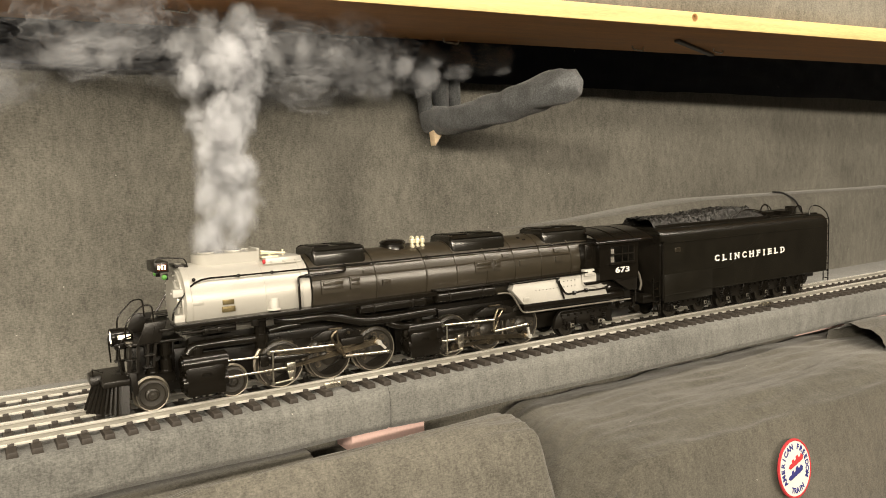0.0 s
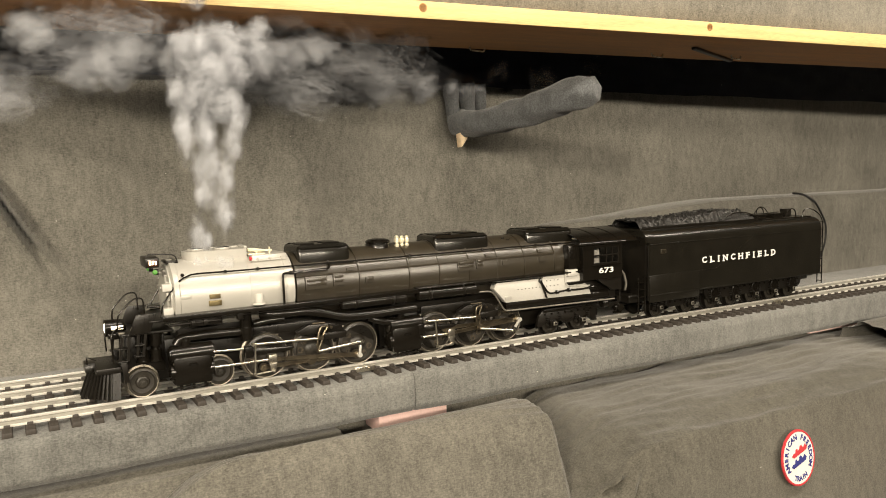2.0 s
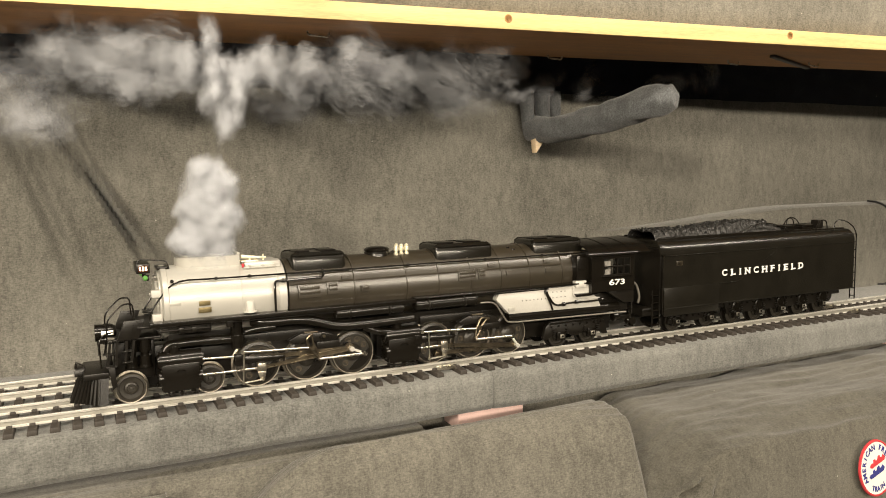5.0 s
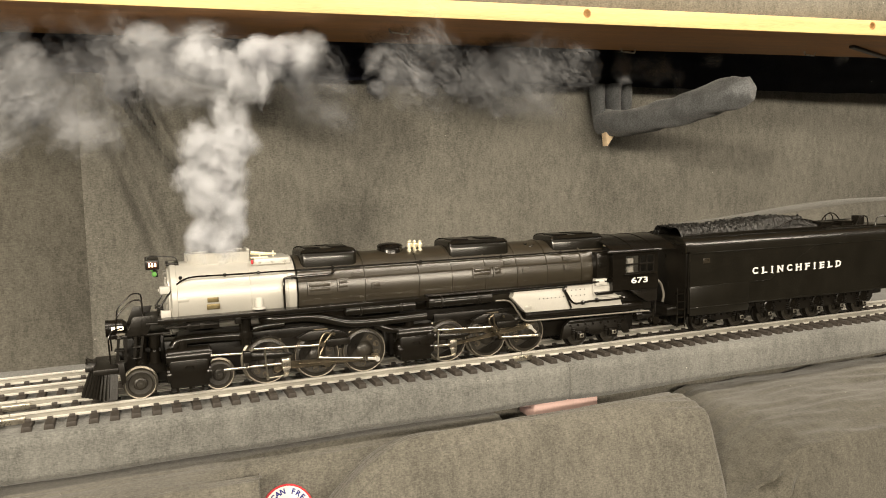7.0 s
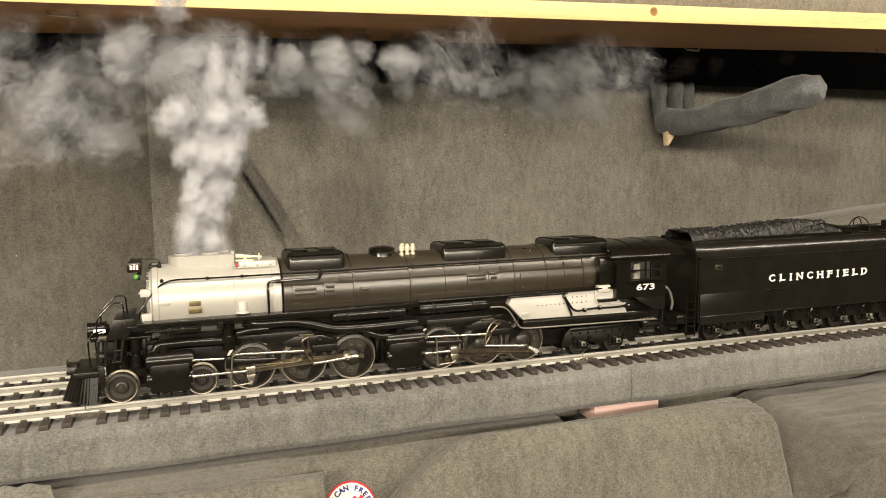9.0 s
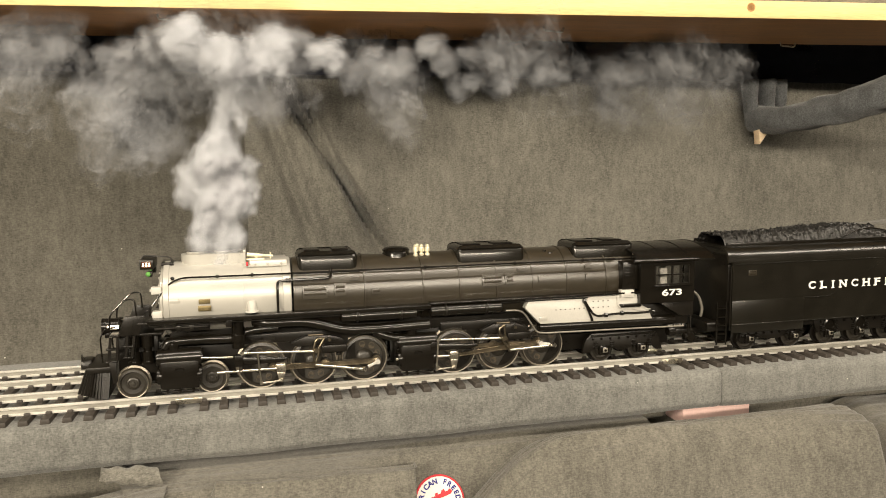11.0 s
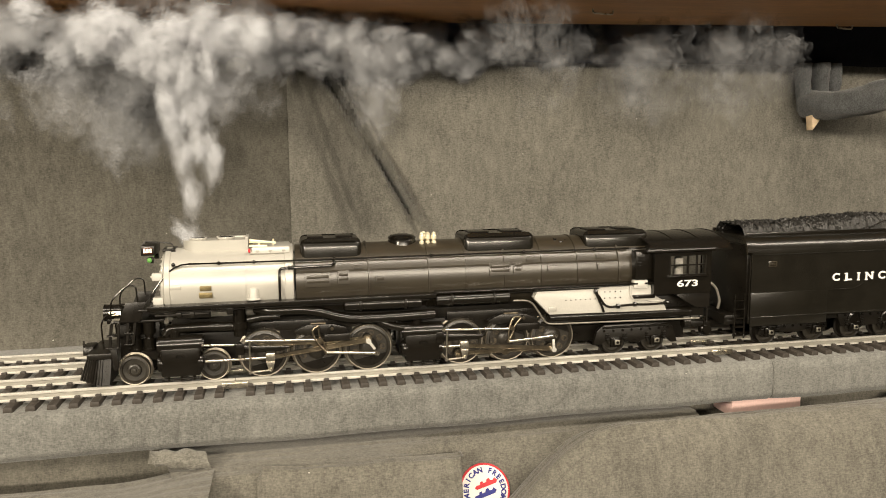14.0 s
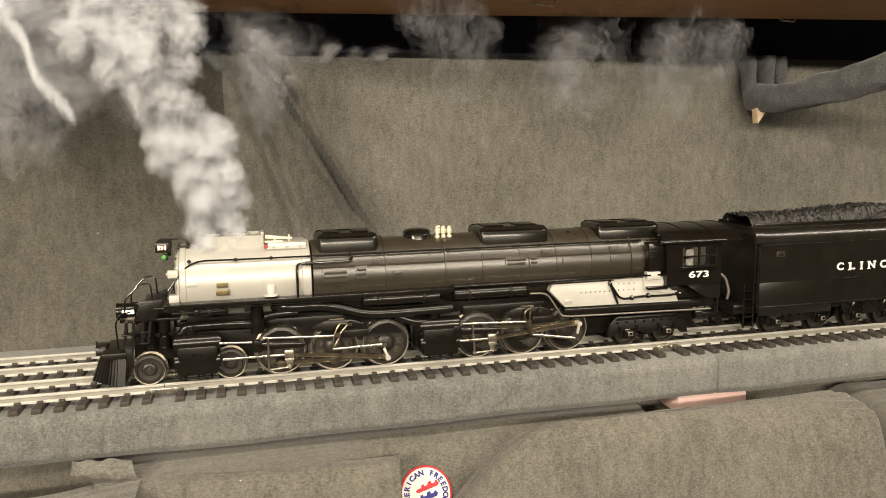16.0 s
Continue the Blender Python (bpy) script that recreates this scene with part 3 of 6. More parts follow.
def cord():
    """A black cord that hangs behind the end of the train."""
    bm = bmesh.new()
    tube(bm, [(1.045, 0.185, 0.1535), (1.052, 0.166, 0.152), (1.070, 0.152, 0.138), (1.102, 0.147, 0.09), (1.098, 0.146, 0.05), (1.070, 0.143, 0.012), (1.062, 0.146, -0.010), (1.05, 0.16, -0.0115)], 0.0019, 8)
    tagged(part("power_cord", bm, RUBBER), "thin black cord hanging by the felt ledge", "cord")


cord()

# ---- tracks ----
GAUGE = 0.045


def rail_bar(bm, y, x0, x1):
    head = [(-0.0012, 0), (0.0012, 0), (0.0015, -0.0005), (0.0014, -0.0022), (0.0006, -0.003), (0.0006, -0.0062), (0.0025, -0.0074), (0.0025, -0.0082), (-0.0025, -0.0082), (-0.0025, -0.0074), (-0.0006, -0.0062), (-0.0006, -0.003), (-0.0014, -0.0022), (-0.0015, -0.0005)]
    prism(bm, [(y + a, b) for a, b in head], "x", x0, x1)
    # web faces take the metal with the head's shadow in its colour
    for f in bm.faces:
        c = f.calc_center_median()
        if -0.0062 < c.z < -0.0026 and abs(f.normal.x) < 0.5:
            f.material_index = 1


def track(label, yc, x0, x1, joints):
    base = tagged(new("track"), label, "railway track")
    base.location = (0, 0, 0)
    cuts = [x0] + [j for j in joints if x0 < j < x1] + [x1]
    for a, b in zip(cuts, cuts[1:]):
        for s in (-1, 1):
            bm = bmesh.new()
            rail_bar(bm, yc + s * (GAUGE / 2 + 0.0013), a + 0.0003, b - 0.0003)
            part("rail", bm, [RAIL, RAIL_WEB], base, "polished nickel rail", smooth=20)
    for j in cuts[1:-1]:
        for s in (-1, 1):
            bm = bmesh.new()
            y = yc + s * (GAUGE / 2 + 0.0013)
            box(bm, j - 0.014, j + 0.014, y - 0.0046, y + 0.0046, -0.0095, -0.0066, 0.0005)
            for side in (-1, 1):
                box(bm, j - 0.013, j + 0.013, y + side * 0.0036 - 0.0012, y + side * 0.0036 + 0.0012, -0.0085, -0.0035, 0.0006)
                for k in (-0.006, 0.006):
                    rod(bm, (j + k, y + side * 0.0045, -0.0058), (j + k, y + side * 0.0066, -0.0058), 0.0019, seg=8)
            part("rail_joiner", bm, STEEL, base, "screwed metal rail joiner")
    bm = bmesh.new()
    w = 0.0046
    prism(bm, [(-w, -0.0135), (w, -0.0135), (w * 0.86, -0.0082), (-w * 0.86, -0.0082)], "y", yc - 0.0445, yc + 0.0445, bevel=0.0005)
    for s in (-1, 1):
        y = yc + s * (GAUGE / 2 + 0.0013)
        for side in (-1, 1):
            box(bm, -0.0026, 0.0026, y + side * 0.0046 - 0.0017, y + side * 0.0046 + 0.0017, -0.0084, -0.0055, 0.0005)
    first = None
    i = 0
    for a, b in zip(cuts, cuts[1:]):
        k = round((b - a - 0.030) / 0.0188)
        for j in range(k + 1):
            if first is None:
                o = first = part("tie", bm, TIE, base, smooth=25)
            else:
                o = bpy.data.objects.new("tie", first.data)
                scene.collection.objects.link(o)
                o.parent = base
            i += 1
            o.location = (a + 0.015 + (b - a - 0.030) * j / k, 0, 0)
            o.rotation_euler = (0, 0, radians(0.7 * nz(i, yc * 30, 0, 0.77)))
    return base


track("nickel rail track on brown plastic ties under the train", 0.0, -1.5, 2.2, (-0.541, 0.0, 0.724))
track("empty nickel rail siding on brown plastic ties by the backdrop", 0.1025, -1.5, 0.30, (-1.14,))

# ---- the locomotive ----
LOCO = tagged(new("steam_locomotive"), "black model steam locomotive with a silver smokebox on the track", "model locomotive")
BOILER_R, BOILER_Z = 0.0365, 0.0945
WHEEL_R = 0.0243
PIN_R = 0.0112
FRONT_DRIVERS = (-0.512, -0.459, -0.4062)
REAR_DRIVERS = (-0.3080, -0.2568, -0.2055)
MOVERS = []


def boiler():
    bm = bmesh.new()
    lathe(bm, [(0.0, -0.478), (BOILER_R, -0.478), (BOILER_R, -0.345), (BOILER_R + 0.0006, -0.343), (BOILER_R + 0.0006, -0.20), (BOILER_R + 0.0002, -0.14), (BOILER_R, -0.095), (0, -0.095)], (0, 0, BOILER_Z), "x", 64)
    ob = part("boiler", bm, JACKET, LOCO, "satin black boiler jacket")
    for x in (-0.405, -0.3431, -0.3034, -0.2617, -0.2208, -0.1804, -0.1331):
        bm = bmesh.new()
        lathe(bm, [(BOILER_R, -0.001), (BOILER_R + 0.0016, -0.0008), (BOILER_R + 0.0016, 0.0008), (BOILER_R, 0.001)], (x, 0, BOILER_Z), "x", 64)
        part("boiler_band", bm, JACKET, ob)
    # hatches, steps and the lengthwise seam on the jacket
    for x0, x1, z0, z1 in ((-0.469, -0.444, 0.092, 0.106), (-0.437, -0.425, 0.094, 0.107), (-0.399, -0.389, 0.094, 0.100), (-0.279, -0.256, 0.096, 0.1085), (-0.253, -0.243, 0.097, 0.1085), (-0.215, -0.206, 0.098, 0.104), (-0.159, -0.150, 0.098, 0.104), (-0.159, -0.150, 0.110, 0.1135), (-0.420, -0.411, 0.109, 0.1115), (-0.238, -0.229, 0.110, 0.1135)):
        bm = bmesh.new()
        steps = 6
        for k in range(2):
            rows = []
            rr = BOILER_R + (0.0024 if k == 0 else 0.0)
            for i in range(steps + 1):
                z = z0 + (z1 - z0) * i / steps
                y = -math.sqrt(max(0, rr * rr - (z - BOILER_Z) ** 2))
                rows.append((bm.verts.new((x0, y, z)), bm.verts.new((x1, y, z))))
            if k == 0:
                top = rows
            for a, b in zip(rows, rows[1:]):
                bm.faces.new((a[0], a[1], b[1], b[0]))
        for i in range(steps):
            for e in (0, 1):
                bm.faces.new((top[i][e], top[i + 1][e], rows[i + 1][e], rows[i][e]))
        for i in (0, steps):
            bm.faces.new((top[i][0], top[i][1], rows[i][1], rows[i][0]))
        cover = part("washout_cover", bm, JACKET, ob)
        if x1 - x0 > 0.0095:
            zm, yo = (z0 + z1) / 2 + 0.001, -math.sqrt((BOILER_R + 0.0024) ** 2 - ((z0 + z1) / 2 - BOILER_Z) ** 2)
            for zc in (zm - 0.0022, zm + 0.0022) if z1 - z0 > 0.01 else (zm,):
                bm = bmesh.new()
                box(bm, x0 + 0.0016, x1 - 0.0016, yo - 0.0013, yo + 0.0012, zc - 0.0015, zc + 0.0013, 0.0003)
                part("cover_plate", bm, JACKET, cover)
    bm = bmesh.new()
    for s in (-1, 1):
        rod(bm, (-0.478, s * 0.0349, 0.1068), (-0.135, s * 0.0355, 0.1068), 0.0010, seg=6)
    part("jacket_seam", bm, JACKET, ob)


def smokebox():
    bm = bmesh.new()
    r = BOILER_R + 0.0004
    lathe(bm, [(0.0, -0.6045), (r - 0.003, -0.6045), (r, -0.602), (r, -0.480), (0.0, -0.478)], (0, 0, BOILER_Z), "x", 72)
    ob = part("smokebox", bm, SILVER, LOCO, "silver grey painted smokebox")
    # rings: the front flange, the seam and the rear flange
    for x, w, h in ((-0.6005, 0.003, 0.0009), (-0.5265, 0.0006, 0.0004), (-0.4845, 0.0045, 0.0006)):
        bm = bmesh.new()
        lathe(bm, [(r, -w), (r + h, -w * 0.8), (r + h, w * 0.8), (r, w)], (x, 0, BOILER_Z), "x", 72)
        part("flange", bm, SILVER, ob)
    # the front plate with its door, hinge straps and bolts
    bm = bmesh.new()
    lathe(bm, [(0.033, 0.0), (0.033, -0.0015), (0.025, -0.0022), (0.024, -0.004), (0.012, -0.0055), (0, -0.006)], (-0.6045, 0, BOILER_Z), "x", 48)
    for k in range(20):
        a = 2 * math.pi * k / 20
        rod(bm, (-0.606, 0.0285 * math.cos(a), BOILER_Z + 0.0285 * math.sin(a)), (-0.6085, 0.0285 * math.cos(a), BOILER_Z + 0.0285 * math.sin(a)), 0.0009, seg=6)
    part("smokebox_front", bm, SILVER, LOCO, "silver bolted smokebox door")
    for z in (0.1075, 0.0838):
        bm = bmesh.new()
        box(bm, -0.614, -0.6045, -0.034, -0.026, z - 0.0035, z + 0.0035, 0.0006)
        rod(bm, (-0.6145, -0.030, z), (-0.6155, -0.030, z), 0.0012, seg=8)
        part("hinge", bm, WHITE, LOCO, "pale hinge bracket")
    # stack casing with two openings
    bm = bmesh.new()
    n = 14
    pts = []
    for k in range(n + 1):
        a = math.pi / 2 + math.pi * k / n
        pts.append((-0.574 + 0.0135 * math.cos(a), 0.0135 * math.sin(a)))
    pts += [(-0.524, -0.0135), (-0.524, 0.0135)]
    prism(bm, pts, "z", 0.124, 0.1392)
    st = part("stack_casing", bm, SILVER, LOCO, "long silver double stack casing", smooth=35)
    for x in (-0.573, -0.546):
        bm = bmesh.new()
        lathe(bm, [(0.0085, 0), (0.0092, 0.0012), (0.0085, 0.0022), (0.0072, 0.0022), (0.0070, 0.0005), (0, 0.0004)], (x, 0, 0.1391), "z", 24, 0)
        for f in bm.faces:
            if max(math.hypot(v.co.x - x, v.co.y) for v in f.verts) < 0.0073:
                f.material_index = 1
        part("stack_rim", bm, [SILVER, BLACK_FLAT], st)
    bm = bmesh.new()
    box(bm, -0.5265, -0.5235, -0.0135, 0.0135, 0.1392, 0.1420, 0.0004)
    box(bm, -0.556, -0.5265, 0.010, 0.0135, 0.1392, 0.1408, 0.0004)
    part("stack_deflector", bm, SILVER, st)
    # the raised saddle behind the stack
    bm = bmesh.new()
    box(bm, -0.5205, -0.4825, -0.021, 0.021, 0.118, 0.1322, 0.0015)
    rod(bm, (-0.522, -0.0215, 0.1262), (-0.4835, -0.0215, 0.1262), 0.0012, seg=8)
    for x in (-0.515, -0.502, -0.489):
        rod(bm, (x, -0.0215, 0.1262), (x, -0.0215, 0.1288), 0.0014, seg=8)
    box(bm, -0.507, -0.497, -0.0245, -0.020, 0.1185, 0.1225, 0.0004)
    part("saddle", bm, SILVER, LOCO, "silver raised hatch")
    bm = bmesh.new()
    rod(bm, (-0.5225, -0.012, 0.1375), (-0.507, -0.012, 0.1360), 0.0021, 0.0015, seg=10)
    rod(bm, (-0.507, -0.012, 0.1360), (-0.4965, -0.012, 0.1352), 0.0013, seg=8)
    rod(bm, (-0.499, -0.012, 0.1325), (-0.499, -0.012, 0.1390), 0.0009, seg=8)
    rod(bm, (-0.513, -0.012, 0.1320), (-0.513, -0.012, 0.1380), 0.0012, seg=8)
    box(bm, -0.523, -0.505, -0.018, -0.006, 0.1318, 0.1335, 0.0005)
    part("whistle", bm, BRASS, LOCO, "polished cream brass whistle")
    bm = bmesh.new()
    rod(bm, (-0.5215, -0.022, 0.1288), (-0.5235, -0.022, 0.1288), 0.0021, seg=10)
    part("valve_wheel", bm, RED, LOCO, "small red valve wheel")
    # low white casing on the side, builder's plates and panel lines
    bm = bmesh.new()
    lathe(bm, [(0.0068, 0), (0.0066, 0.001), (0.0046, 0.0014), (0.0045, 0.0095), (0.0036, 0.0112), (0, 0.0118)], (-0.5195, -0.0362, 0.0822), "z", 20)
    part("check_valve", bm, WHITE, LOCO, "white domed check valve")
    for z0, z1 in ((0.0930, 0.0975), (0.0857, 0.0910)):
        bm = bmesh.new()
        w = 0.0054 if z0 > 0.09 else 0.0062
        box(bm, -0.5645 - w, -0.5645 + w, -0.0385, -0.0350, z0, z1, 0.0003)
        pl = part("builders_plate", bm, BRASS_DULL, LOCO, "dull brass plate with worn lettering")
        bm = bmesh.new()
        for k in range(2):
            for j in range(3):
                box(bm, -0.5645 - w * 0.7 + j * w * 0.5, -0.5645 - w * 0.7 + j * w * 0.5 + w * 0.36, -0.0387, -0.0384, z0 + 0.0012 + k * 0.0017, z0 + 0.0019 + k * 0.0017)
        part("plate_bar", bm, BRASS_DULL, pl)
    bm = bmesh.new()
    box(bm, -0.598, -0.5875, -0.0373, -0.0360, 0.0950, 0.0985, 0.0003)
    part("access_cover", bm, SILVER, LOCO)


NUMBER_GLASS = surface("dark_number_glass", (0.06, 0.02, 0.01), 0.15, 0, 0.2, 90, 600, 0.02, 0.0001)


def fittings():
    # handrail with its knobs
    bm = bmesh.new()
    tube(bm, [(-0.6160, -0.034, 0.083), (-0.6150, -0.035, 0.091), (-0.5945, -0.0315, 0.1192), (-0.55, -0.0315, 0.1186), (-0.12, -0.0315, 0.1186)], 0.0009, 8)
    hr = part("handrail", bm, BLACK, LOCO, "thin black handrail along the boiler")
    for x in (-0.594, -0.5515, -0.518, -0.44, -0.34, -0.24, -0.16):
        bm = bmesh.new()
        bmesh.ops.create_icosphere(bm, subdivisions=2, radius=0.0019, matrix=Matrix.Translation((x, -0.0315, 0.1187)))
        rod(bm, (x, -0.0315, 0.1187), (x, -0.026, 0.1165), 0.0009, seg=6)
        part("handrail_post", bm, BLACK, hr)
    bm = bmesh.new()
    tube(bm, [(-0.616, 0.034, 0.083), (-0.5945, 0.0315, 0.1192), (-0.12, 0.0315, 0.1186)], 0.0009, 8)
    part("handrail", bm, BLACK, LOCO)
    # feed pipe over the smokebox seam
    bm = bmesh.new()
    tube(bm, [(-0.4940, -0.0405, 0.0805), (-0.4940, -0.0398, 0.1050), (-0.4935, -0.0372, 0.1118), (-0.4850, -0.0360, 0.1122), (-0.4430, -0.0350, 0.1126), (-0.4395, -0.0330, 0.1145), (-0.4395, -0.0285, 0.1205)], 0.0013, 10)
    for x in (-0.4845, -0.4815):
        rod(bm, (x - 0.001, -0.036, 0.1122), (x + 0.001, -0.036, 0.1122), 0.0022, seg=10)
    part("feed_pipe", bm, BLACK, LOCO, "bent black feed pipe")
    # domes and sand boxes
    for x0, x1, top in ((-0.4725, -0.4110, 0.1382), (-0.3030, -0.2262, 0.1382), (-0.1690, -0.094, 0.1372)):
        bm = bmesh.new()
        prism(bm, [(-0.0255, 0.106), (0.0255, 0.106), (0.0265, 0.124), (0.0245, top - 0.002), (0.021, top), (-0.021, top), (-0.0245, top - 0.002), (-0.0265, 0.124)], "x", x0, x1, bevel=0.0052)
        db = part("sand_dome", bm, TANK, LOCO, "rounded black sand box", smooth=50)
        bm = bmesh.new()
        prism(bm, [(-0.0298, 0.106), (0.0298, 0.106), (0.0290, 0.1185), (-0.0290, 0.1185)], "x", x0 - 0.003, x1 + 0.003, bevel=0.0016)
        part("dome_skirt", bm, BLACK, db, smooth=50)
        w = x1 - x0
        for a, b in ((0.12, 0.38), (0.6, 0.86)):
            bm = bmesh.new()
            box(bm, x0 + w * a, x0 + w * b, -0.012, 0.012, top - 0.001, top + 0.0016, 0.0007)
            rod(bm, (x0 + w * a, -0.014, top + 0.0008), (x0 + w * b, -0.014, top + 0.0008), 0.0008, seg=6)
            part("dome_lid", bm, BLACK, db)
    bm = bmesh.new()
    lathe(bm, [(0.0185, 0), (0.0165, 0.004), (0.0152, 0.008), (0.0150, 0.013), (0.0138, 0.0155), (0.0148, 0.016), (0.0148, 0.0172), (0.0125, 0.0192), (0.006, 0.0205), (0, 0.0207)], (-0.3655, 0, 0.1182), "z", 40)
    part("steam_dome", bm, BLACK, LOCO, "low round black steam dome")
    for x, y in ((-0.3460, -0.011), (-0.3395, -0.011), (-0.3330, -0.011), (-0.3428, -0.004)):
        bm = bmesh.new()
        lathe(bm, [(0.0026, 0), (0.0028, 0.003), (0.0019, 0.0040), (0.0019, 0.0052), (0.0030, 0.0062), (0.0030, 0.0095), (0.0022, 0.0108), (0.0024, 0.0120), (0.0012, 0.0135), (0, 0.0138)], (x, y, 0.1275), "z", 14)
        part("safety_valve", bm, BRASS, LOCO, "bright brass safety valve")
    bm = bmesh.new()
    rod(bm, (-0.203, -0.014, 0.1262), (-0.184, -0.014, 0.1262), 0.0016, seg=10)
    rod(bm, (-0.199, -0.014, 0.122), (-0.199, -0.014, 0.1300), 0.0019, seg=10)
    rod(bm, (-0.188, -0.014, 0.122), (-0.188, -0.014, 0.1285), 0.0015, seg=10)
    box(bm, -0.196, -0.191, -0.019, -0.010, 0.122, 0.1275, 0.0006)
    part("turret_valve", bm, BLACK, LOCO)
    # headboard with lit number glass, markers, visor
    bm = bmesh.new()
    box(bm, -0.6255, -0.6125, -0.0175, 0.0175, 0.1265, 0.1365, 0.0008)
    nb = part("number_board", bm, BLACK_FLAT, LOCO, "black number box with lit glass")
    for s in (-1, 1):
        bm = bmesh.new()
        box(bm, -0.6235, -0.6145, s * 0.0174, s * 0.0181, 0.1282, 0.1348, 0.0002)
        g = part("number_glass", bm, NUMBER_GLASS, nb, "dark red number glass")
        bm = bmesh.new()
        for k in range(3):
            box(bm, -0.6226 + k * 0.0028, -0.6210 + k * 0.0028, s * 0.0180, s * 0.0184, 0.1296, 0.1334)
        part("number_bar", bm, LAMP_GLOW, g, "glowing figure")
        bm = bmesh.new()
        bmesh.ops.create_icosphere(bm, subdivisions=2, radius=0.0026, matrix=Matrix.Translation((-0.6175, s * 0.0185, 0.1222)))
        part("marker_light", bm, GREEN_GLOW, nb, "glowing green marker light")
        bm = bmesh.new()
        rod(bm, (-0.6140, s * 0.0165, 0.1222), (-0.6180, s * 0.0165, 0.1222), 0.0032, seg=14)
        part("marker_body", bm, BLACK_FLAT, nb)
    bm = bmesh.new()
    tube(bm, [(-0.624, -0.012, 0.1365), (-0.622, -0.012, 0.1402), (-0.596, -0.012, 0.1378), (-0.594, -0.012, 0.128)], 0.0007, 6)
    box(bm, -0.606, -0.5945, -0.013, 0.013, 0.129, 0.1318, 0.0005)
    part("front_bracket", bm, BLACK_FLAT, LOCO)
    # running boards
    for s in (-1, 1):
        bm = bmesh.new()
        a, b = sorted((s * 0.0480, s * 0.030))
        box(bm, -0.6175, -0.338, a, b, 0.0790, 0.0808, 0.0003)
        box(bm, -0.338, -0.098, a, b, 0.0808, 0.0826, 0.0003)
        box(bm, -0.6175, -0.338, s * 0.0480 - 0.0006, s * 0.0480 + 0.0006, 0.0770, 0.0812, 0.0002)
        part("running_board", bm, BLACK, LOCO, "narrow black running board")
        bm = bmesh.new()
        rod(bm, (-0.6155, s * 0.0455, 0.0752), (-0.345, s * 0.0455, 0.0752), 0.0008, seg=6)
        rod(bm, (-0.345, s * 0.0455, 0.0785), (-0.16, s * 0.0455, 0.0785), 0.0008, seg=6)
        part("running_board_pipe", bm, BLACK_FLAT, LOCO)
    for x0, x1, z in ((-0.4330, -0.3515, 0.0732), (-0.3395, -0.2585, 0.0738)):
        bm = bmesh.new()
        r = 0.0062
        lathe(bm, [(0, x0), (r * 0.6, x0 + 0.0004), (r, x0 + 0.002), (r, x1 - 0.002), (r * 0.6, x1 - 0.0004), (0, x1)], (0, -0.043, z), "x", 24)
        tk = part("air_tank", bm, BLACK, LOCO, "long black air reservoir")
        for x in (x0 + 0.018, x1 - 0.018):
            bm = bmesh.new()
            lathe(bm, [(r + 0.0003, -0.0012), (r + 0.0006, -0.001), (r + 0.0006, 0.001), (r + 0.0003, 0.0012)], (x, -0.043, z), "x", 24)
            box(bm, x - 0.0012, x + 0.0012, -0.044, -0.040, z + 0.006, 0.080)
            part("tank_strap", bm, BLACK_FLAT, tk)
    # steam pipes
    bm = bmesh.new()
    tube(bm, [(-0.5180, -0.032, 0.0715), (-0.5050, -0.0405, 0.0705), (-0.4650, -0.0410, 0.0705), (-0.4300, -0.0410, 0.0590), (-0.4000, -0.0410, 0.0580), (-0.3390, -0.0410, 0.0592)], 0.0050, 16, rounds=8)
    for x in (-0.405, -0.383, -0.373):
        rod(bm, (x - 0.0012, -0.041, 0.0583), (x + 0.0012, -0.041, 0.0583), 0.0057, seg=16)
    rod(bm, (-0.4945, -0.041, 0.0705), (-0.4925, -0.041, 0.0705), 0.0056, seg=16)
    part("steam_pipe", bm, BLACK, LOCO, "thick black steam delivery pipe")
    bm = bmesh.new()
    rod(bm, (-0.534, -0.034, 0.046), (-0.534, -0.034, 0.077), 0.0062, seg=18)
    rod(bm, (-0.534, -0.034, 0.0535), (-0.534, -0.034, 0.0600), 0.0080, seg=18)
    tube(bm, [(-0.604, -0.034, 0.050), (-0.600, -0.034, 0.0565), (-0.57, -0.034, 0.0570), (-0.538, -0.034, 0.0560)], 0.0048, 14)
    tube(bm, [(-0.526, -0.036, 0.062), (-0.515, -0.038, 0.0645), (-0.495, -0.038, 0.0650)], 0.0036, 12)
    part("exhaust_pipe", bm, BLACK, LOCO, "black exhaust elbow over the cylinder")
    bm = bmesh.new()
    tube(bm, [(-0.397, -0.036, 0.0540), (-0.384, -0.038, 0.0485), (-0.372, -0.038, 0.0455), (-0.362, -0.036, 0.0455)], 0.0042, 14)
    part("branch_pipe", bm, BLACK, LOCO)
    # small gear below the front running board
    bm = bmesh.new()
    rod(bm, (-0.611, -0.046, 0.0722), (-0.562, -0.046, 0.0722), 0.0013, seg=8)
    for x in (-0.589, -0.577):
        box(bm, x - 0.0022, x + 0.0022, -0.0482, -0.0440, 0.0700, 0.0745, 0.0005)
    box(bm, -0.592, -0.560, -0.044, -0.040, 0.068, 0.0760, 0.0006)
    box(bm, -0.545, -0.539, -0.046, -0.040, 0.070, 0.0775, 0.0006)
    part("throttle_linkage", bm, BLACK_FLAT, LOCO)


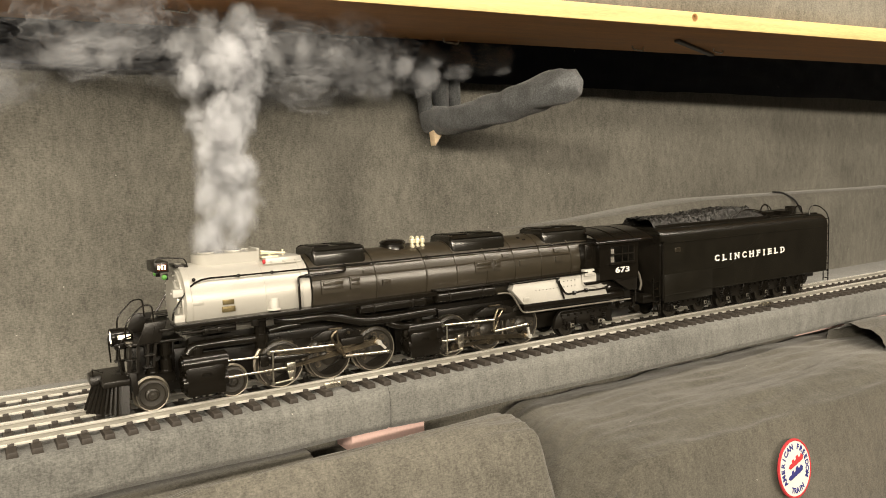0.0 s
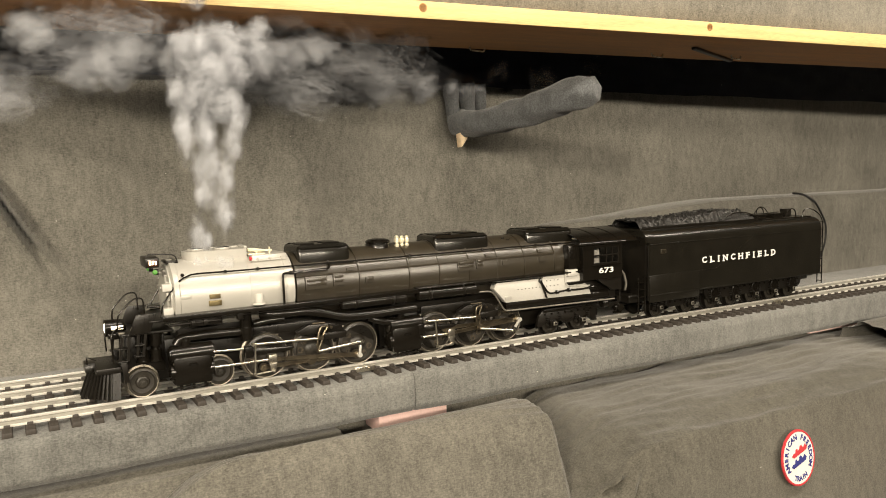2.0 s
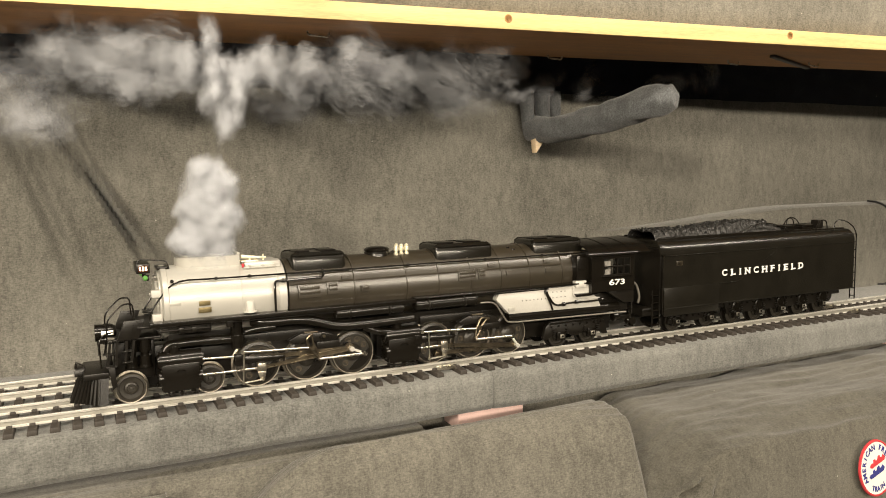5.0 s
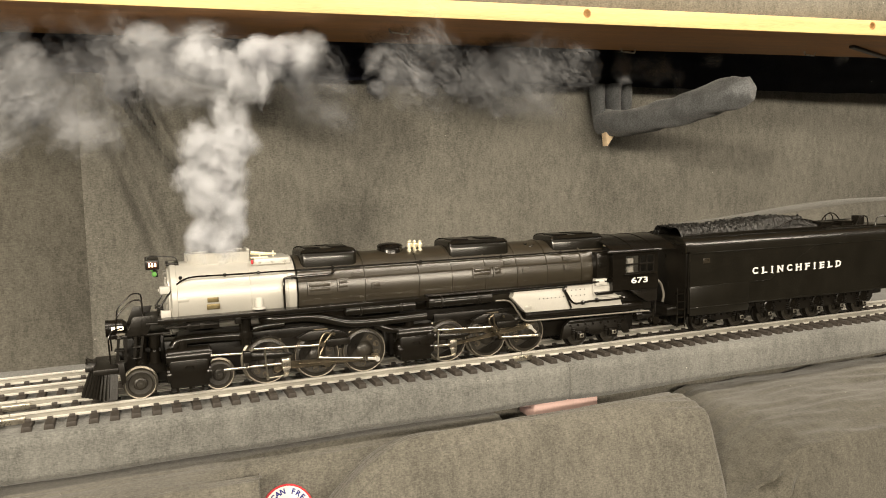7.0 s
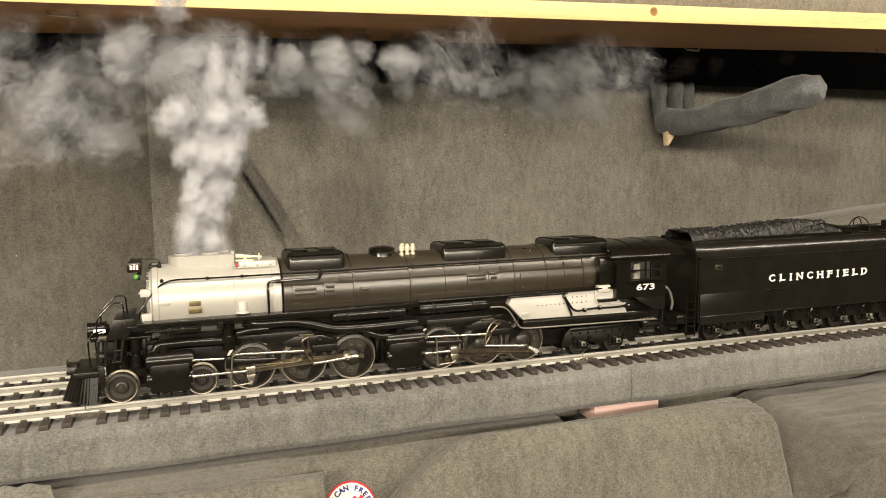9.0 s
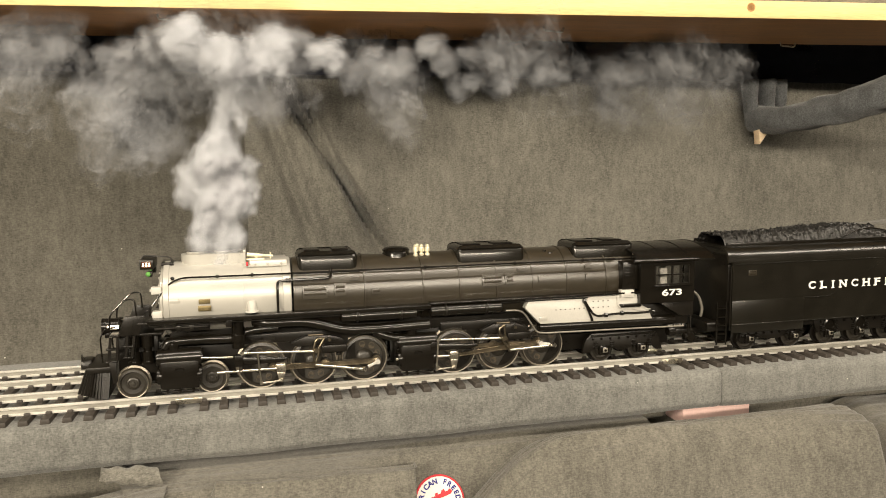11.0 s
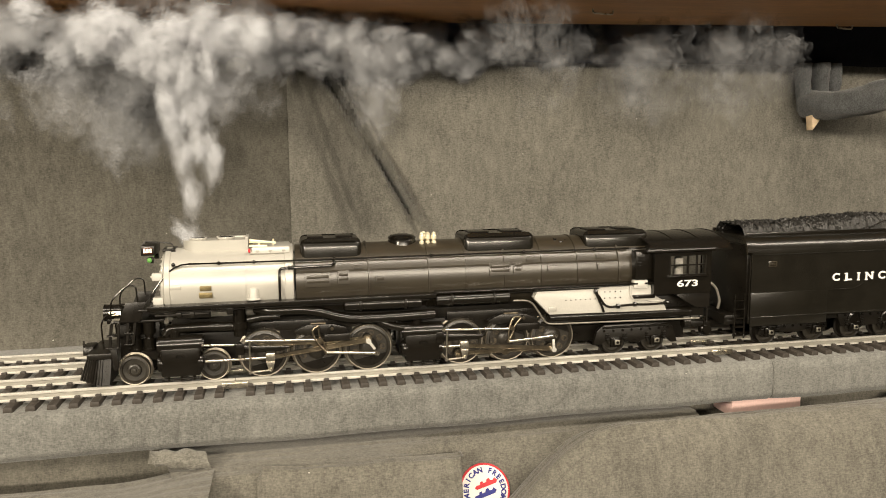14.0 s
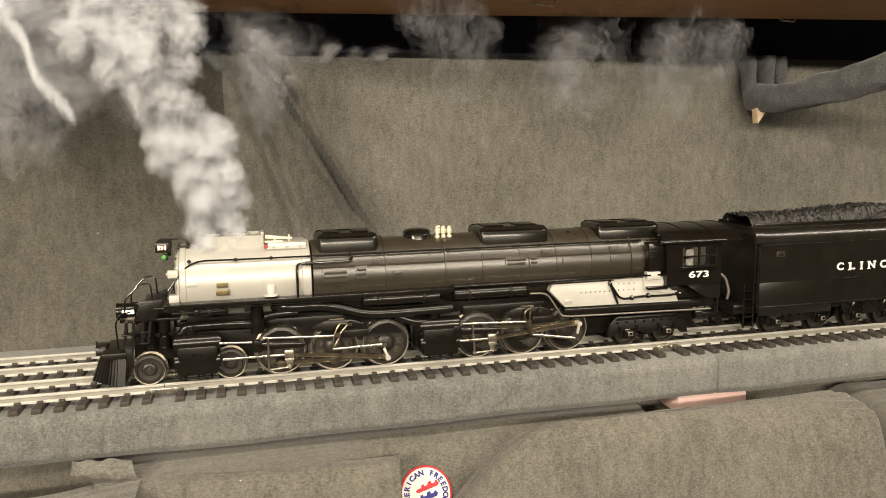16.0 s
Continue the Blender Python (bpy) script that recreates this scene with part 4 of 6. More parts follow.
def frame_and_bed():
    bm = bmesh.new()
    box(bm, -0.650, -0.380, -0.011, 0.011, 0.012, 0.052, 0.001)
    box(bm, -0.372, -0.040, -0.011, 0.011, 0.012, 0.052, 0.001)
    box(bm, -0.600, -0.110, -0.020, 0.020, 0.050, 0.070, 0.001)
    for x in FRONT_DRIVERS + REAR_DRIVERS:
        box(bm, x - 0.006, x + 0.006, -0.016, 0.016, 0.014, 0.036, 0.001)
    part("engine_bed", bm, BLACK_FLAT, LOCO, "flat black cast engine bed")
    bm = bmesh.new()
    for x0, x1 in ((-0.528, -0.385), (-0.322, -0.185)):
        box(bm, x0, x1, -0.0225, -0.012, 0.046, 0.0560, 0.0008)
    for x in (-0.486, -0.432, -0.283, -0.231):
        prism(bm, [(x - 0.011, 0.050), (x + 0.011, 0.050), (x + 0.006, 0.028), (x - 0.006, 0.028)], "y", -0.0215, -0.013)
    part("spring_rigging", bm, BLACK_FLAT, LOCO)


def cylinder(x, s):
    bm = bmesh.new()
    a, b = sorted((s * 0.0435, s * 0.016))
    prism(bm, [(x - 0.0185, 0.0100), (x + 0.0185, 0.0100), (x + 0.0190, 0.0400), (x - 0.0190, 0.0400)], "y", a, b, bevel=0.0028)
    rod(bm, (x - 0.0200, s * 0.0345, 0.0405), (x + 0.0205, s * 0.0345, 0.0405), 0.0092, seg=28)
    rod(bm, (x - 0.0215, s * 0.0345, 0.0405), (x + 0.022, s * 0.0345, 0.0405), 0.0070, seg=24)
    rod(bm, (x - 0.0210, s * 0.0350, 0.0230), (x + 0.0205, s * 0.0350, 0.0230), 0.0085, seg=24)
    for k in range(8):
        q = 2 * math.pi * k / 8
        rod(bm, (x - 0.0220, s * 0.0350 + 0.007 * math.cos(q), 0.0230 + 0.007 * math.sin(q)), (x - 0.0205, s * 0.0350 + 0.007 * math.cos(q), 0.0230 + 0.007 * math.sin(q)), 0.0007, seg=6)
    rod(bm, (x - 0.005, s * 0.0345, 0.046), (x - 0.005, s * 0.0345, 0.0575), 0.0053, seg=16)
    rod(bm, (x - 0.005, s * 0.0345, 0.0530), (x - 0.005, s * 0.0345, 0.0548), 0.0062, seg=16)
    tube(bm, [(x - 0.004, s * 0.0437, 0.0295), (x - 0.003, s * 0.0446, 0.0318), (x + 0.003, s * 0.0446, 0.0318), (x + 0.004, s * 0.0437, 0.0295)], 0.0006, 6)
    rod(bm, (x - 0.017, s * 0.040, 0.0075), (x + 0.017, s * 0.040, 0.0075), 0.0012, seg=8)
    for k in (-0.012, 0.0, 0.012):
        rod(bm, (x + k, s * 0.040, 0.0060), (x + k, s * 0.040, 0.0105), 0.0014, seg=8)
    part("cylinder", bm, BLACK, LOCO, "satin black steam cylinder with valve chest")


def wheel_mesh(r, spoked):
    """Disc wheel with a raised rim; axis along y, outer face at -0.0045."""
    bm = bmesh.new()
    if spoked:
        lathe(bm, [(r * 0.94, 0.002), (r * 0.94, -0.0036), (r * 0.83, -0.0044), (r * 0.79, -0.0030), (r * 0.40, -0.0026), (r * 0.30, -0.0050), (r * 0.20, -0.0058), (0, -0.0060)], (0, 0, 0), "y", 48)
    else:
        lathe(bm, [(r * 0.94, 0.002), (r * 0.94, -0.0033), (r * 0.80, -0.0036), (r * 0.74, -0.0016), (r * 0.46, -0.0012), (r * 0.40, -0.0034), (r * 0.30, -0.0040), (r * 0.26, -0.0028), (r * 0.14, -0.0028), (r * 0.12, -0.0042), (0, -0.0044)], (0, 0, 0), "y", 40)
        lathe(bm, [(r * 0.93, 0.002), (0, 0.002)], (0, 0, 0), "y", 40)
    return bm


def driver_pieces(r):
    """What sits on a driving wheel's disc: the weight, the pin's boss and the round lightening holes."""
    bm = bmesh.new()
    pts = [(r * 0.80 * math.sin(radians(d)), r * 0.80 * math.cos(radians(d))) for d in range(118, 243, 8)]
    prism(bm, pts, "y", -0.0046, 0.0)
    yield "counterweight", bm, BLACK_FLAT
    bm = bmesh.new()
    rod(bm, (0, 0.0, PIN_R), (0, -0.0064, PIN_R), 0.0044, seg=18)
    yield "pin_boss", bm, BLACK_FLAT
    # closed cups, coloured like the lit frame that open holes would show
    for k in range(6):
        a = radians(-100 + 40 * k)
        bm = bmesh.new()
        h = r * 0.115
        lathe(bm, [(h * 1.25, -0.0024), (h * 1.2, -0.0036), (h, -0.0036), (h * 0.9, -0.0028), (0, -0.0028)], (r * 0.60 * math.sin(a), 0, r * 0.60 * math.cos(a)), "y", 14)
        yield "lightening_hole", bm, HOLE_LIT


HOLE_LIT = surface("lit_frame_brown", (0.075, 0.060, 0.040), 0.5, 0.0, 0.35, 150, 900, 0.05, 0.0002)


def tyre_mesh(r):
    bm = bmesh.new()
    lathe(bm, [(r * 0.935, -0.0034), (r * 0.985, -0.0036), (r, -0.0028), (r * 1.005, 0.0028), (r + 0.0020, 0.0036), (r + 0.0020, 0.0048), (r * 0.935, 0.0052), (r * 0.935, -0.0034)], (0, 0, 0), "y", 56, closed=True)
    return bm


def wheelset(parent, xs, r, spoked, name, turn0, ys=0.0225, tyre=TYRE):
    """A wheel each side at every x, rolling with the train."""
    base = tyre_base = None
    for x in xs:
        for s in (1, -1):
            if base is None:
                w = part(name, wheel_mesh(r, spoked), WHEEL, parent, "black wheel with a bright worn tyre", smooth=35)
                t = part("tyre", tyre_mesh(r), tyre, w, "worn bright metal tyre", smooth=35)
                base, tyre_base = w, t
                pieces = [part(nm, bm, mt, w, smooth=35) for nm, bm, mt in driver_pieces(r)] if spoked else []
            else:
                w = new(name, base.data)
                w.parent = parent
                tagged(w, "black wheel with a bright worn tyre")
                t = new("tyre", tyre_base.data)
                t.parent = w
                tagged(t, "worn bright metal tyre")
                for o in pieces:
                    new(o.name.split(".")[0], o.data).parent = w
            MOVERS.append((w, lambda d, x=x, s=s: pose(x, -s * ys, r + 0.0002) @ Matrix.Rotation(d / r + radians(turn0 + (0 if s > 0 else 90)), 4, "Y") @ (Matrix.Identity(4) if s > 0 else Matrix.Rotation(math.pi, 4, "Z"))))
    return base


boiler()
smokebox()
fittings()
frame_and_bed()
for cx in (-0.5905, -0.3515):
    for side in (-1, 1):
        cylinder(cx, side)

PHI_FRONT, PHI_REAR = -10.0, 203.0
wheelset(LOCO, (-0.6362, -0.5610), 0.0147, False, "leading_wheel", 0)
wheelset(LOCO, FRONT_DRIVERS, WHEEL_R, True, "driving_wheel", PHI_FRONT)
wheelset(LOCO, REAR_DRIVERS, WHEEL_R, True, "driving_wheel", PHI_REAR)


def bar(bm, x0, x1, y0, y1, h0, h1, ends=()):
    """A forged rod with a sunk channel and round eyes, along x."""
    prism(bm, [(x0, -h0), (x1, -h1), (x1, h1), (x0, h0)], "y", y0, y1)
    prism(bm, [(x0, h0 * 0.62), (x1, h1 * 0.62), (x1, h1), (x0, h0)], "y", y0 - 0.0006, y0)
    prism(bm, [(x0, -h0), (x1, -h1), (x1, -h1 * 0.62), (x0, -h0 * 0.62)], "y", y0 - 0.0006, y0)
    for x, r in ends:
        rod(bm, (x, y0 - 0.0012, 0), (x, y1 + 0.0005, 0), r, seg=20)
        rod(bm, (x, y0 - 0.0022, 0), (x, y0, 0), r * 0.5, seg=12)


def pin_at(xa, phi, d):
    a = d / WHEEL_R + radians(phi)
    return Vector((xa + PIN_R * math.sin(a), 0, WHEEL_R + PIN_R * math.cos(a)))


def aim(p, q):
    """Pose at p with its x axis towards q, in the plane of the side."""
    return pose(p.x, 0, p.z, 0, -math.degrees(math.atan2(q.z - p.z, q.x - p.x)), 0)


def gear(xs, phi, label):
    """Rods and valve gear of one engine's near side."""
    xa = xs[2]
    zc, length = 0.0232, 0.0985

    def cross(d):
        p = pin_at(xa, phi, d)
        return Vector((p.x - math.sqrt(length ** 2 - (p.z - zc) ** 2), 0, zc))

    bm = bmesh.new()
    bar(bm, 0.0, length, -0.0400, -0.0378, 0.0019, 0.0027, ((0, 0.0030), (length, 0.0042)))
    main = part("main_rod", bm, STEEL_RODS, LOCO, "long metal main rod")
    MOVERS.append((main, lambda d: aim(cross(d), pin_at(xa, phi, d))))
    bm = bmesh.new()
    x0, x1 = xs[0] - xa, 0.0
    bar(bm, x0, x1, -0.0355, -0.0335, 0.0022, 0.0022, ((x0, 0.0042), (xs[1] - xa, 0.0048), (x1, 0.0046)))
    sd = part("side_rod", bm, STEEL_RODS, LOCO, "metal side rod joining three wheels")
    MOVERS.append((sd, lambda d: pose(*pin_at(xa, phi, d))))
    bm = bmesh.new()
    box(bm, -0.0042, 0.0048, -0.0440, -0.0365, -0.0030, 0.0056, 0.0006)
    prism(bm, [(-0.0040, -0.0030), (0.0046, -0.0030), (0.0024, -0.0125), (-0.0016, -0.0125)], "y", -0.0445, -0.0425, bevel=0.0003)
    rod(bm, (0.0004, -0.0462, -0.0112), (0.0004, -0.0420, -0.0112), 0.0018, seg=12)
    rod(bm, (-0.062, -0.0400, 0.0), (0.0, -0.0400, 0.0), 0.0013, seg=10)
    xh = part("crosshead", bm, STEEL, LOCO, "bright crosshead with piston rod")
    MOVERS.append((xh, lambda d: pose(*cross(d))))
    # combination lever and its link hang from the valve stem
    top = Vector((xa - 0.1215, 0, 0.0415))

    def foot(d):
        c = cross(d)
        return Vector((c.x - 0.0195, 0, 0.0108))

    bm = bmesh.new()
    rod(bm, (0, -0.0450, 0), (0.0312, -0.0450, 0), 0.0010, seg=8)
    rod(bm, (0.0308, -0.0465, 0), (0.0308, -0.0435, 0), 0.0017, seg=10)
    cl = part("combination_lever", bm, STEEL, LOCO, "thin bright combination lever")
    MOVERS.append((cl, lambda d: aim(Vector((foot(d).x * 0.75 + top.x * 0.25 + 0.001, 0, top.z)), foot(d))))
    bm = bmesh.new()
    rod(bm, (0, -0.0455, 0), (0.0199, -0.0455, 0.0012), 0.0010, seg=8)
    ul = part("union_link", bm, STEEL, LOCO)
    MOVERS.append((ul, lambda d: pose(*foot(d))))
    # expansion link, return crank, eccentric rod
    mid = Vector((xa - 0.0500, 0, 0.0400))
    ecc = 0.0505

    def crank_end(d):
        a = d / WHEEL_R + radians(phi + 112)
        return Vector((xa + 0.0075 * math.sin(a), 0, WHEEL_R + 0.0075 * math.cos(a)))

    def swing(d):
        return max(-0.55, min(0.55, (crank_end(d).x - ecc - mid.x) / 0.0165))

    def tail(d):
        return Vector((mid.x + 0.0145 * math.sin(swing(d)), 0, mid.z - 0.0145 * math.cos(swing(d))))

    bm = bmesh.new()
    tube(bm, [(0.004, -0.0450, 0.0135), (-0.0035, -0.0450, 0.0120), (-0.0045, -0.0450, 0.004), (-0.0035, -0.0450, -0.004), (0.0, -0.0450, -0.0140)], 0.0014, 8)
    tube(bm, [(0.004, -0.0450, 0.0135), (0.0030, -0.0450, 0.0100), (0.0005, -0.0450, 0.003), (0.0015, -0.0450, -0.004), (0.0, -0.0450, -0.0140)], 0.0012, 8)
    rod(bm, (-0.001, -0.0470, 0), (-0.001, -0.0425, 0), 0.0026, seg=12)
    rod(bm, (0, -0.0475, -0.0145), (0, -0.0435, -0.0145), 0.0021, seg=12)
    lk = part("expansion_link", bm, STEEL_RODS, LOCO, "curved bright expansion link")
    MOVERS.append((lk, lambda d: pose(mid.x, 0, mid.z, 0, -math.degrees(swing(d)), 0)))
    bm = bmesh.new()
    rod(bm, (0, -0.0470, 0), (ecc, -0.0470, 0), 0.0013, 0.0016, seg=10)
    rod(bm, (ecc, -0.0490, 0), (ecc, -0.0455, 0), 0.0025, seg=12)
    er = part("eccentric_rod", bm, STEEL, LOCO, "slim bright eccentric rod")
    MOVERS.append((er, lambda d: aim(tail(d), crank_end(d))))
    bm = bmesh.new()
    prism(bm, [(-0.0022, -0.0012), (0.011, -0.0014), (0.011, 0.0014), (-0.0022, 0.0012)], "y", -0.0455, -0.0430, bevel=0.0003)
    rod(bm, (0, -0.0462, 0), (0, -0.0330, 0), 0.0026, seg=14)
    rc = part("return_crank", bm, WHITE_METAL, LOCO, "pale return crank on the main pin")
    MOVERS.append((rc, lambda d: aim(pin_at(xa, phi, d), crank_end(d))))
    # fixed: guides, valve stem, radius rod, reverse gear bracket
    bm = bmesh.new()
    rod(bm, (top.x - 0.003, -0.0450, 0.0425), (mid.x, -0.0450, 0.0395), 0.0012, seg=10)
    rod(bm, (top.x - 0.003, -0.0465, 0.0425), (top.x - 0.003, -0.0435, 0.0425), 0.0020, seg=12)
    part("radius_rod", bm, STEEL, LOCO, "bright radius rod")
    bm = bmesh.new()
    rod(bm, (top.x - 0.044, -0.0420, 0.0400), (top.x - 0.012, -0.0420, 0.0385), 0.0011, seg=10)
    part("valve_stem", bm, STEEL, LOCO)
    bm = bmesh.new()
    gx = xa - 0.128
    prism(bm, [(gx, 0.0345), (gx + 0.004, 0.0375), (gx + 0.046, 0.0345), (gx + 0.049, 0.0330), (gx + 0.040, 0.0300), (gx, 0.0300)], "y", -0.0420, -0.0395, bevel=0.0004)
    for k in range(6):
        rod(bm, (gx + 0.012 + k * 0.0045, -0.0424, 0.0325), (gx + 0.012 + k * 0.0045, -0.0420, 0.0325), 0.0007, seg=6)
    box(bm, gx - 0.004, gx + 0.004, -0.044, -0.036, 0.0285, 0.0400, 0.0006)
    part("crosshead_guide", bm, BLACK, LOCO, "black crosshead guide with bolts")
    bm = bmesh.new()
    box(bm, mid.x + 0.004, mid.x + 0.030, -0.0425, -0.0370, 0.0365, 0.0440, 0.0008)
    prism(bm, [(mid.x - 0.026, 0.0480), (mid.x - 0.012, 0.0545), (mid.x + 0.014, 0.0540), (mid.x + 0.026, 0.0500), (mid.x + 0.028, 0.0440), (mid.x - 0.020, 0.0440)], "y", -0.0400, -0.0330, bevel=0.0006)
    rod(bm, (mid.x + 0.012, -0.0430, 0.0500), (mid.x + 0.012, -0.0395, 0.0500), 0.0028, seg=12)
    hang = part("valve_gear_frame", bm, BLACK_FLAT, LOCO, "black valve gear bracket")
    bm = bmesh.new()
    rod(bm, (mid.x - 0.009, -0.0410, 0.0555), (mid.x + 0.006, -0.0410, 0.0552), 0.0013, seg=8)
    rod(bm, (mid.x + 0.012, -0.0445, 0.0500), (mid.x + 0.012, -0.0428, 0.0500), 0.0016, seg=10)
    part("lifting_arm", bm, STEEL_RODS, hang)


STEEL_RODS = surface("oiled_steel_rods", (0.23, 0.195, 0.14), 0.32, 1.0, 0.25, 90, 900, 0.08, 0.0002)
WHITE_METAL = surface("plated_metal", (0.82, 0.80, 0.74), 0.35, 0.6, 0.1, 90, 900, 0.05, 0.0002)
gear(FRONT_DRIVERS, PHI_FRONT, "front")
gear(REAR_DRIVERS, PHI_REAR, "rear")


def pilot_and_front():
    bm = bmesh.new()
    lo = [(-0.6895, -0.006, 0.0030), (-0.6895, 0.006, 0.0030), (-0.666, 0.033, 0.0035), (-0.658, 0.033, 0.0035), (-0.658, -0.033, 0.0035), (-0.666, -0.033, 0.0035)]
    hi = [(-0.6800, -0.007, 0.0285), (-0.6800, 0.007, 0.0285), (-0.664, 0.028, 0.0285), (-0.656, 0.028, 0.0285), (-0.656, -0.028, 0.0285), (-0.664, -0.028, 0.0285)]
    a, b = [bm.verts.new(p) for p in lo], [bm.verts.new(p) for p in hi]
    bm.faces.new(a[::-1]), bm.faces.new(b)
    for i in range(6):
        bm.faces.new((a[i], a[(i + 1) % 6], b[(i + 1) % 6], b[i]))
    pl = part("pilot", bm, BLACK_FLAT, LOCO, "black slatted cowcatcher", smooth=20)
    for s in (-1, 1):
        for k in range(8):
            t = k / 7
            p = Vector(lo[0]).lerp(Vector(lo[5]), t)
            q = Vector(hi[0]).lerp(Vector(hi[5]), t)
            bm = bmesh.new()
            rod(bm, (p.x - 0.0006, s * p.y, p.z), (q.x - 0.0006, s * q.y, q.z), 0.0015, seg=6)
            part("pilot_slat", bm, BLACK_FLAT, pl)
    bm = bmesh.new()
    box(bm, -0.678, -0.655, -0.030, 0.030, 0.0285, 0.0345, 0.001)
    prism(bm, [(-0.011, 0.0285), (0.011, 0.0285), (0.009, 0.0375), (-0.009, 0.0375)], "x", -0.686, -0.676, bevel=0.001)
    tube(bm, [(-0.684, -0.013, 0.0440), (-0.682, -0.022, 0.0450), (-0.678, -0.030, 0.0440)], 0.0007, 6)
    rod(bm, (-0.684, -0.012, 0.0370), (-0.684, -0.012, 0.0440), 0.0008, seg=6)
    part("pilot_beam", bm, BLACK_FLAT, LOCO)
    # cast steps either side of the deck
    for s in (-1, 1):
        bm = bmesh.new()
        ya, yb = sorted((s * 0.0325, s * 0.0295))
        # two stepped hangers with treads, open between
        for x0, z0, x1, z1 in ((-0.6545, 0.0640, -0.6575, 0.0400), (-0.6480, 0.0640, -0.6500, 0.0400), (-0.6395, 0.0640, -0.6415, 0.0430), (-0.6330, 0.0640, -0.6360, 0.0430)):
            prism(bm, [(x0, z0), (x0 + 0.0024, z0), (x1 + 0.0024, z1), (x1, z1)], "y", ya, yb)
        for x0, x1, z in ((-0.6590, -0.6480, 0.0390), (-0.6580, -0.6490, 0.0510), (-0.6430, -0.6340, 0.0420), (-0.6420, -0.6330, 0.0530)):
            box(bm, x0, x1, *sorted((s * 0.0335, s * 0.0250)), z, z + 0.0014, 0.0003)
        prism(bm, [(-0.6560, 0.0390), (-0.6500, 0.0390), (-0.6490, 0.0200), (-0.6530, 0.0170)], "y", ya, yb, bevel=0.0003)
        part("front_step", bm, BLACK_FLAT, LOCO)
        bm = bmesh.new()
        prism(bm, [(-0.6395, 0.0835), (-0.6205, 0.0835), (-0.6275, 0.0645), (-0.6470, 0.0645)], "y", *sorted((s * 0.0315, s * 0.0300)), bevel=0.0003)
        part("deck_plate", bm, BLACK_FLAT, LOCO, "slanted black deck plate")
        bm = bmesh.new()
        tube(bm, [(-0.6555, s * 0.022, 0.070), (-0.6550, s * 0.022, 0.0840), (-0.6400, s * 0.022, 0.0985), (-0.6310, s * 0.022, 0.0985), (-0.6300, s * 0.022, 0.0800)], 0.0008, 8)
        tube(bm, [(-0.6620, s * 0.030, 0.0390), (-0.6630, s * 0.030, 0.0640), (-0.6590, s * 0.028, 0.0715), (-0.6500, s * 0.024, 0.0720)], 0.0008, 8)
        part("grab_rail", bm, BLACK, LOCO, "thin black grab rail")
        # air pumps under the deck
        for x in (-0.634, -0.6215):
            bm = bmesh.new()
            for z0, z1, r in ((0.034, 0.036, 0.0068), (0.036, 0.046, 0.0058), (0.046, 0.050, 0.0040), (0.050, 0.060, 0.0062), (0.060, 0.062, 0.0068)):
                rod(bm, (x, s * 0.020, z0), (x, s * 0.020, z1), r, seg=16)
            part("air_pump", bm, BLACK, LOCO)
    bm = bmesh.new()
    box(bm, -0.655, -0.606, -0.028, 0.028, 0.0625, 0.0650, 0.0006)
    box(bm, -0.628, -0.606, -0.034, 0.034, 0.0740, 0.0765, 0.0006)
    box(bm, -0.650, -0.612, -0.016, 0.016, 0.022, 0.062, 0.001)
    part("front_deck", bm, BLACK_FLAT, LOCO)
    # headlight
    bm = bmesh.new()
    lathe(bm, [(0, 0.020), (0.0055, 0.0195), (0.0080, 0.016), (0.0084, 0.002), (0.0088, 0.0), (0.0076, -0.0002), (0.0072, 0.002), (0, 0.0025)], (-0.6655, 0, 0.0685), "x", 28)
    box(bm, -0.663, -0.650, -0.006, 0.006, 0.058, 0.063, 0.0005)
    hl = part("headlight", bm, BLACK, LOCO, "round black headlight, lit")
    bm = bmesh.new()
    lathe(bm, [(0, -0.0006), (0.004, -0.0004), (0.0071, 0.0006), (0.0071, 0.0014), (0, 0.0014)], (-0.6650, 0, 0.0685), "x", 24)
    part("headlight_lens", bm, HEAD_GLOW, hl, "glowing headlight lens")
    for s in (-1, 1):
        bm = bmesh.new()
        box(bm, -0.6600, -0.6490, s * 0.0088 - 0.0004, s * 0.0088 + 0.0004, 0.0675, 0.0712, 0.0002)
        part("number_glass", bm, LAMP_GLOW, hl, "glowing number glass")


pilot_and_front()


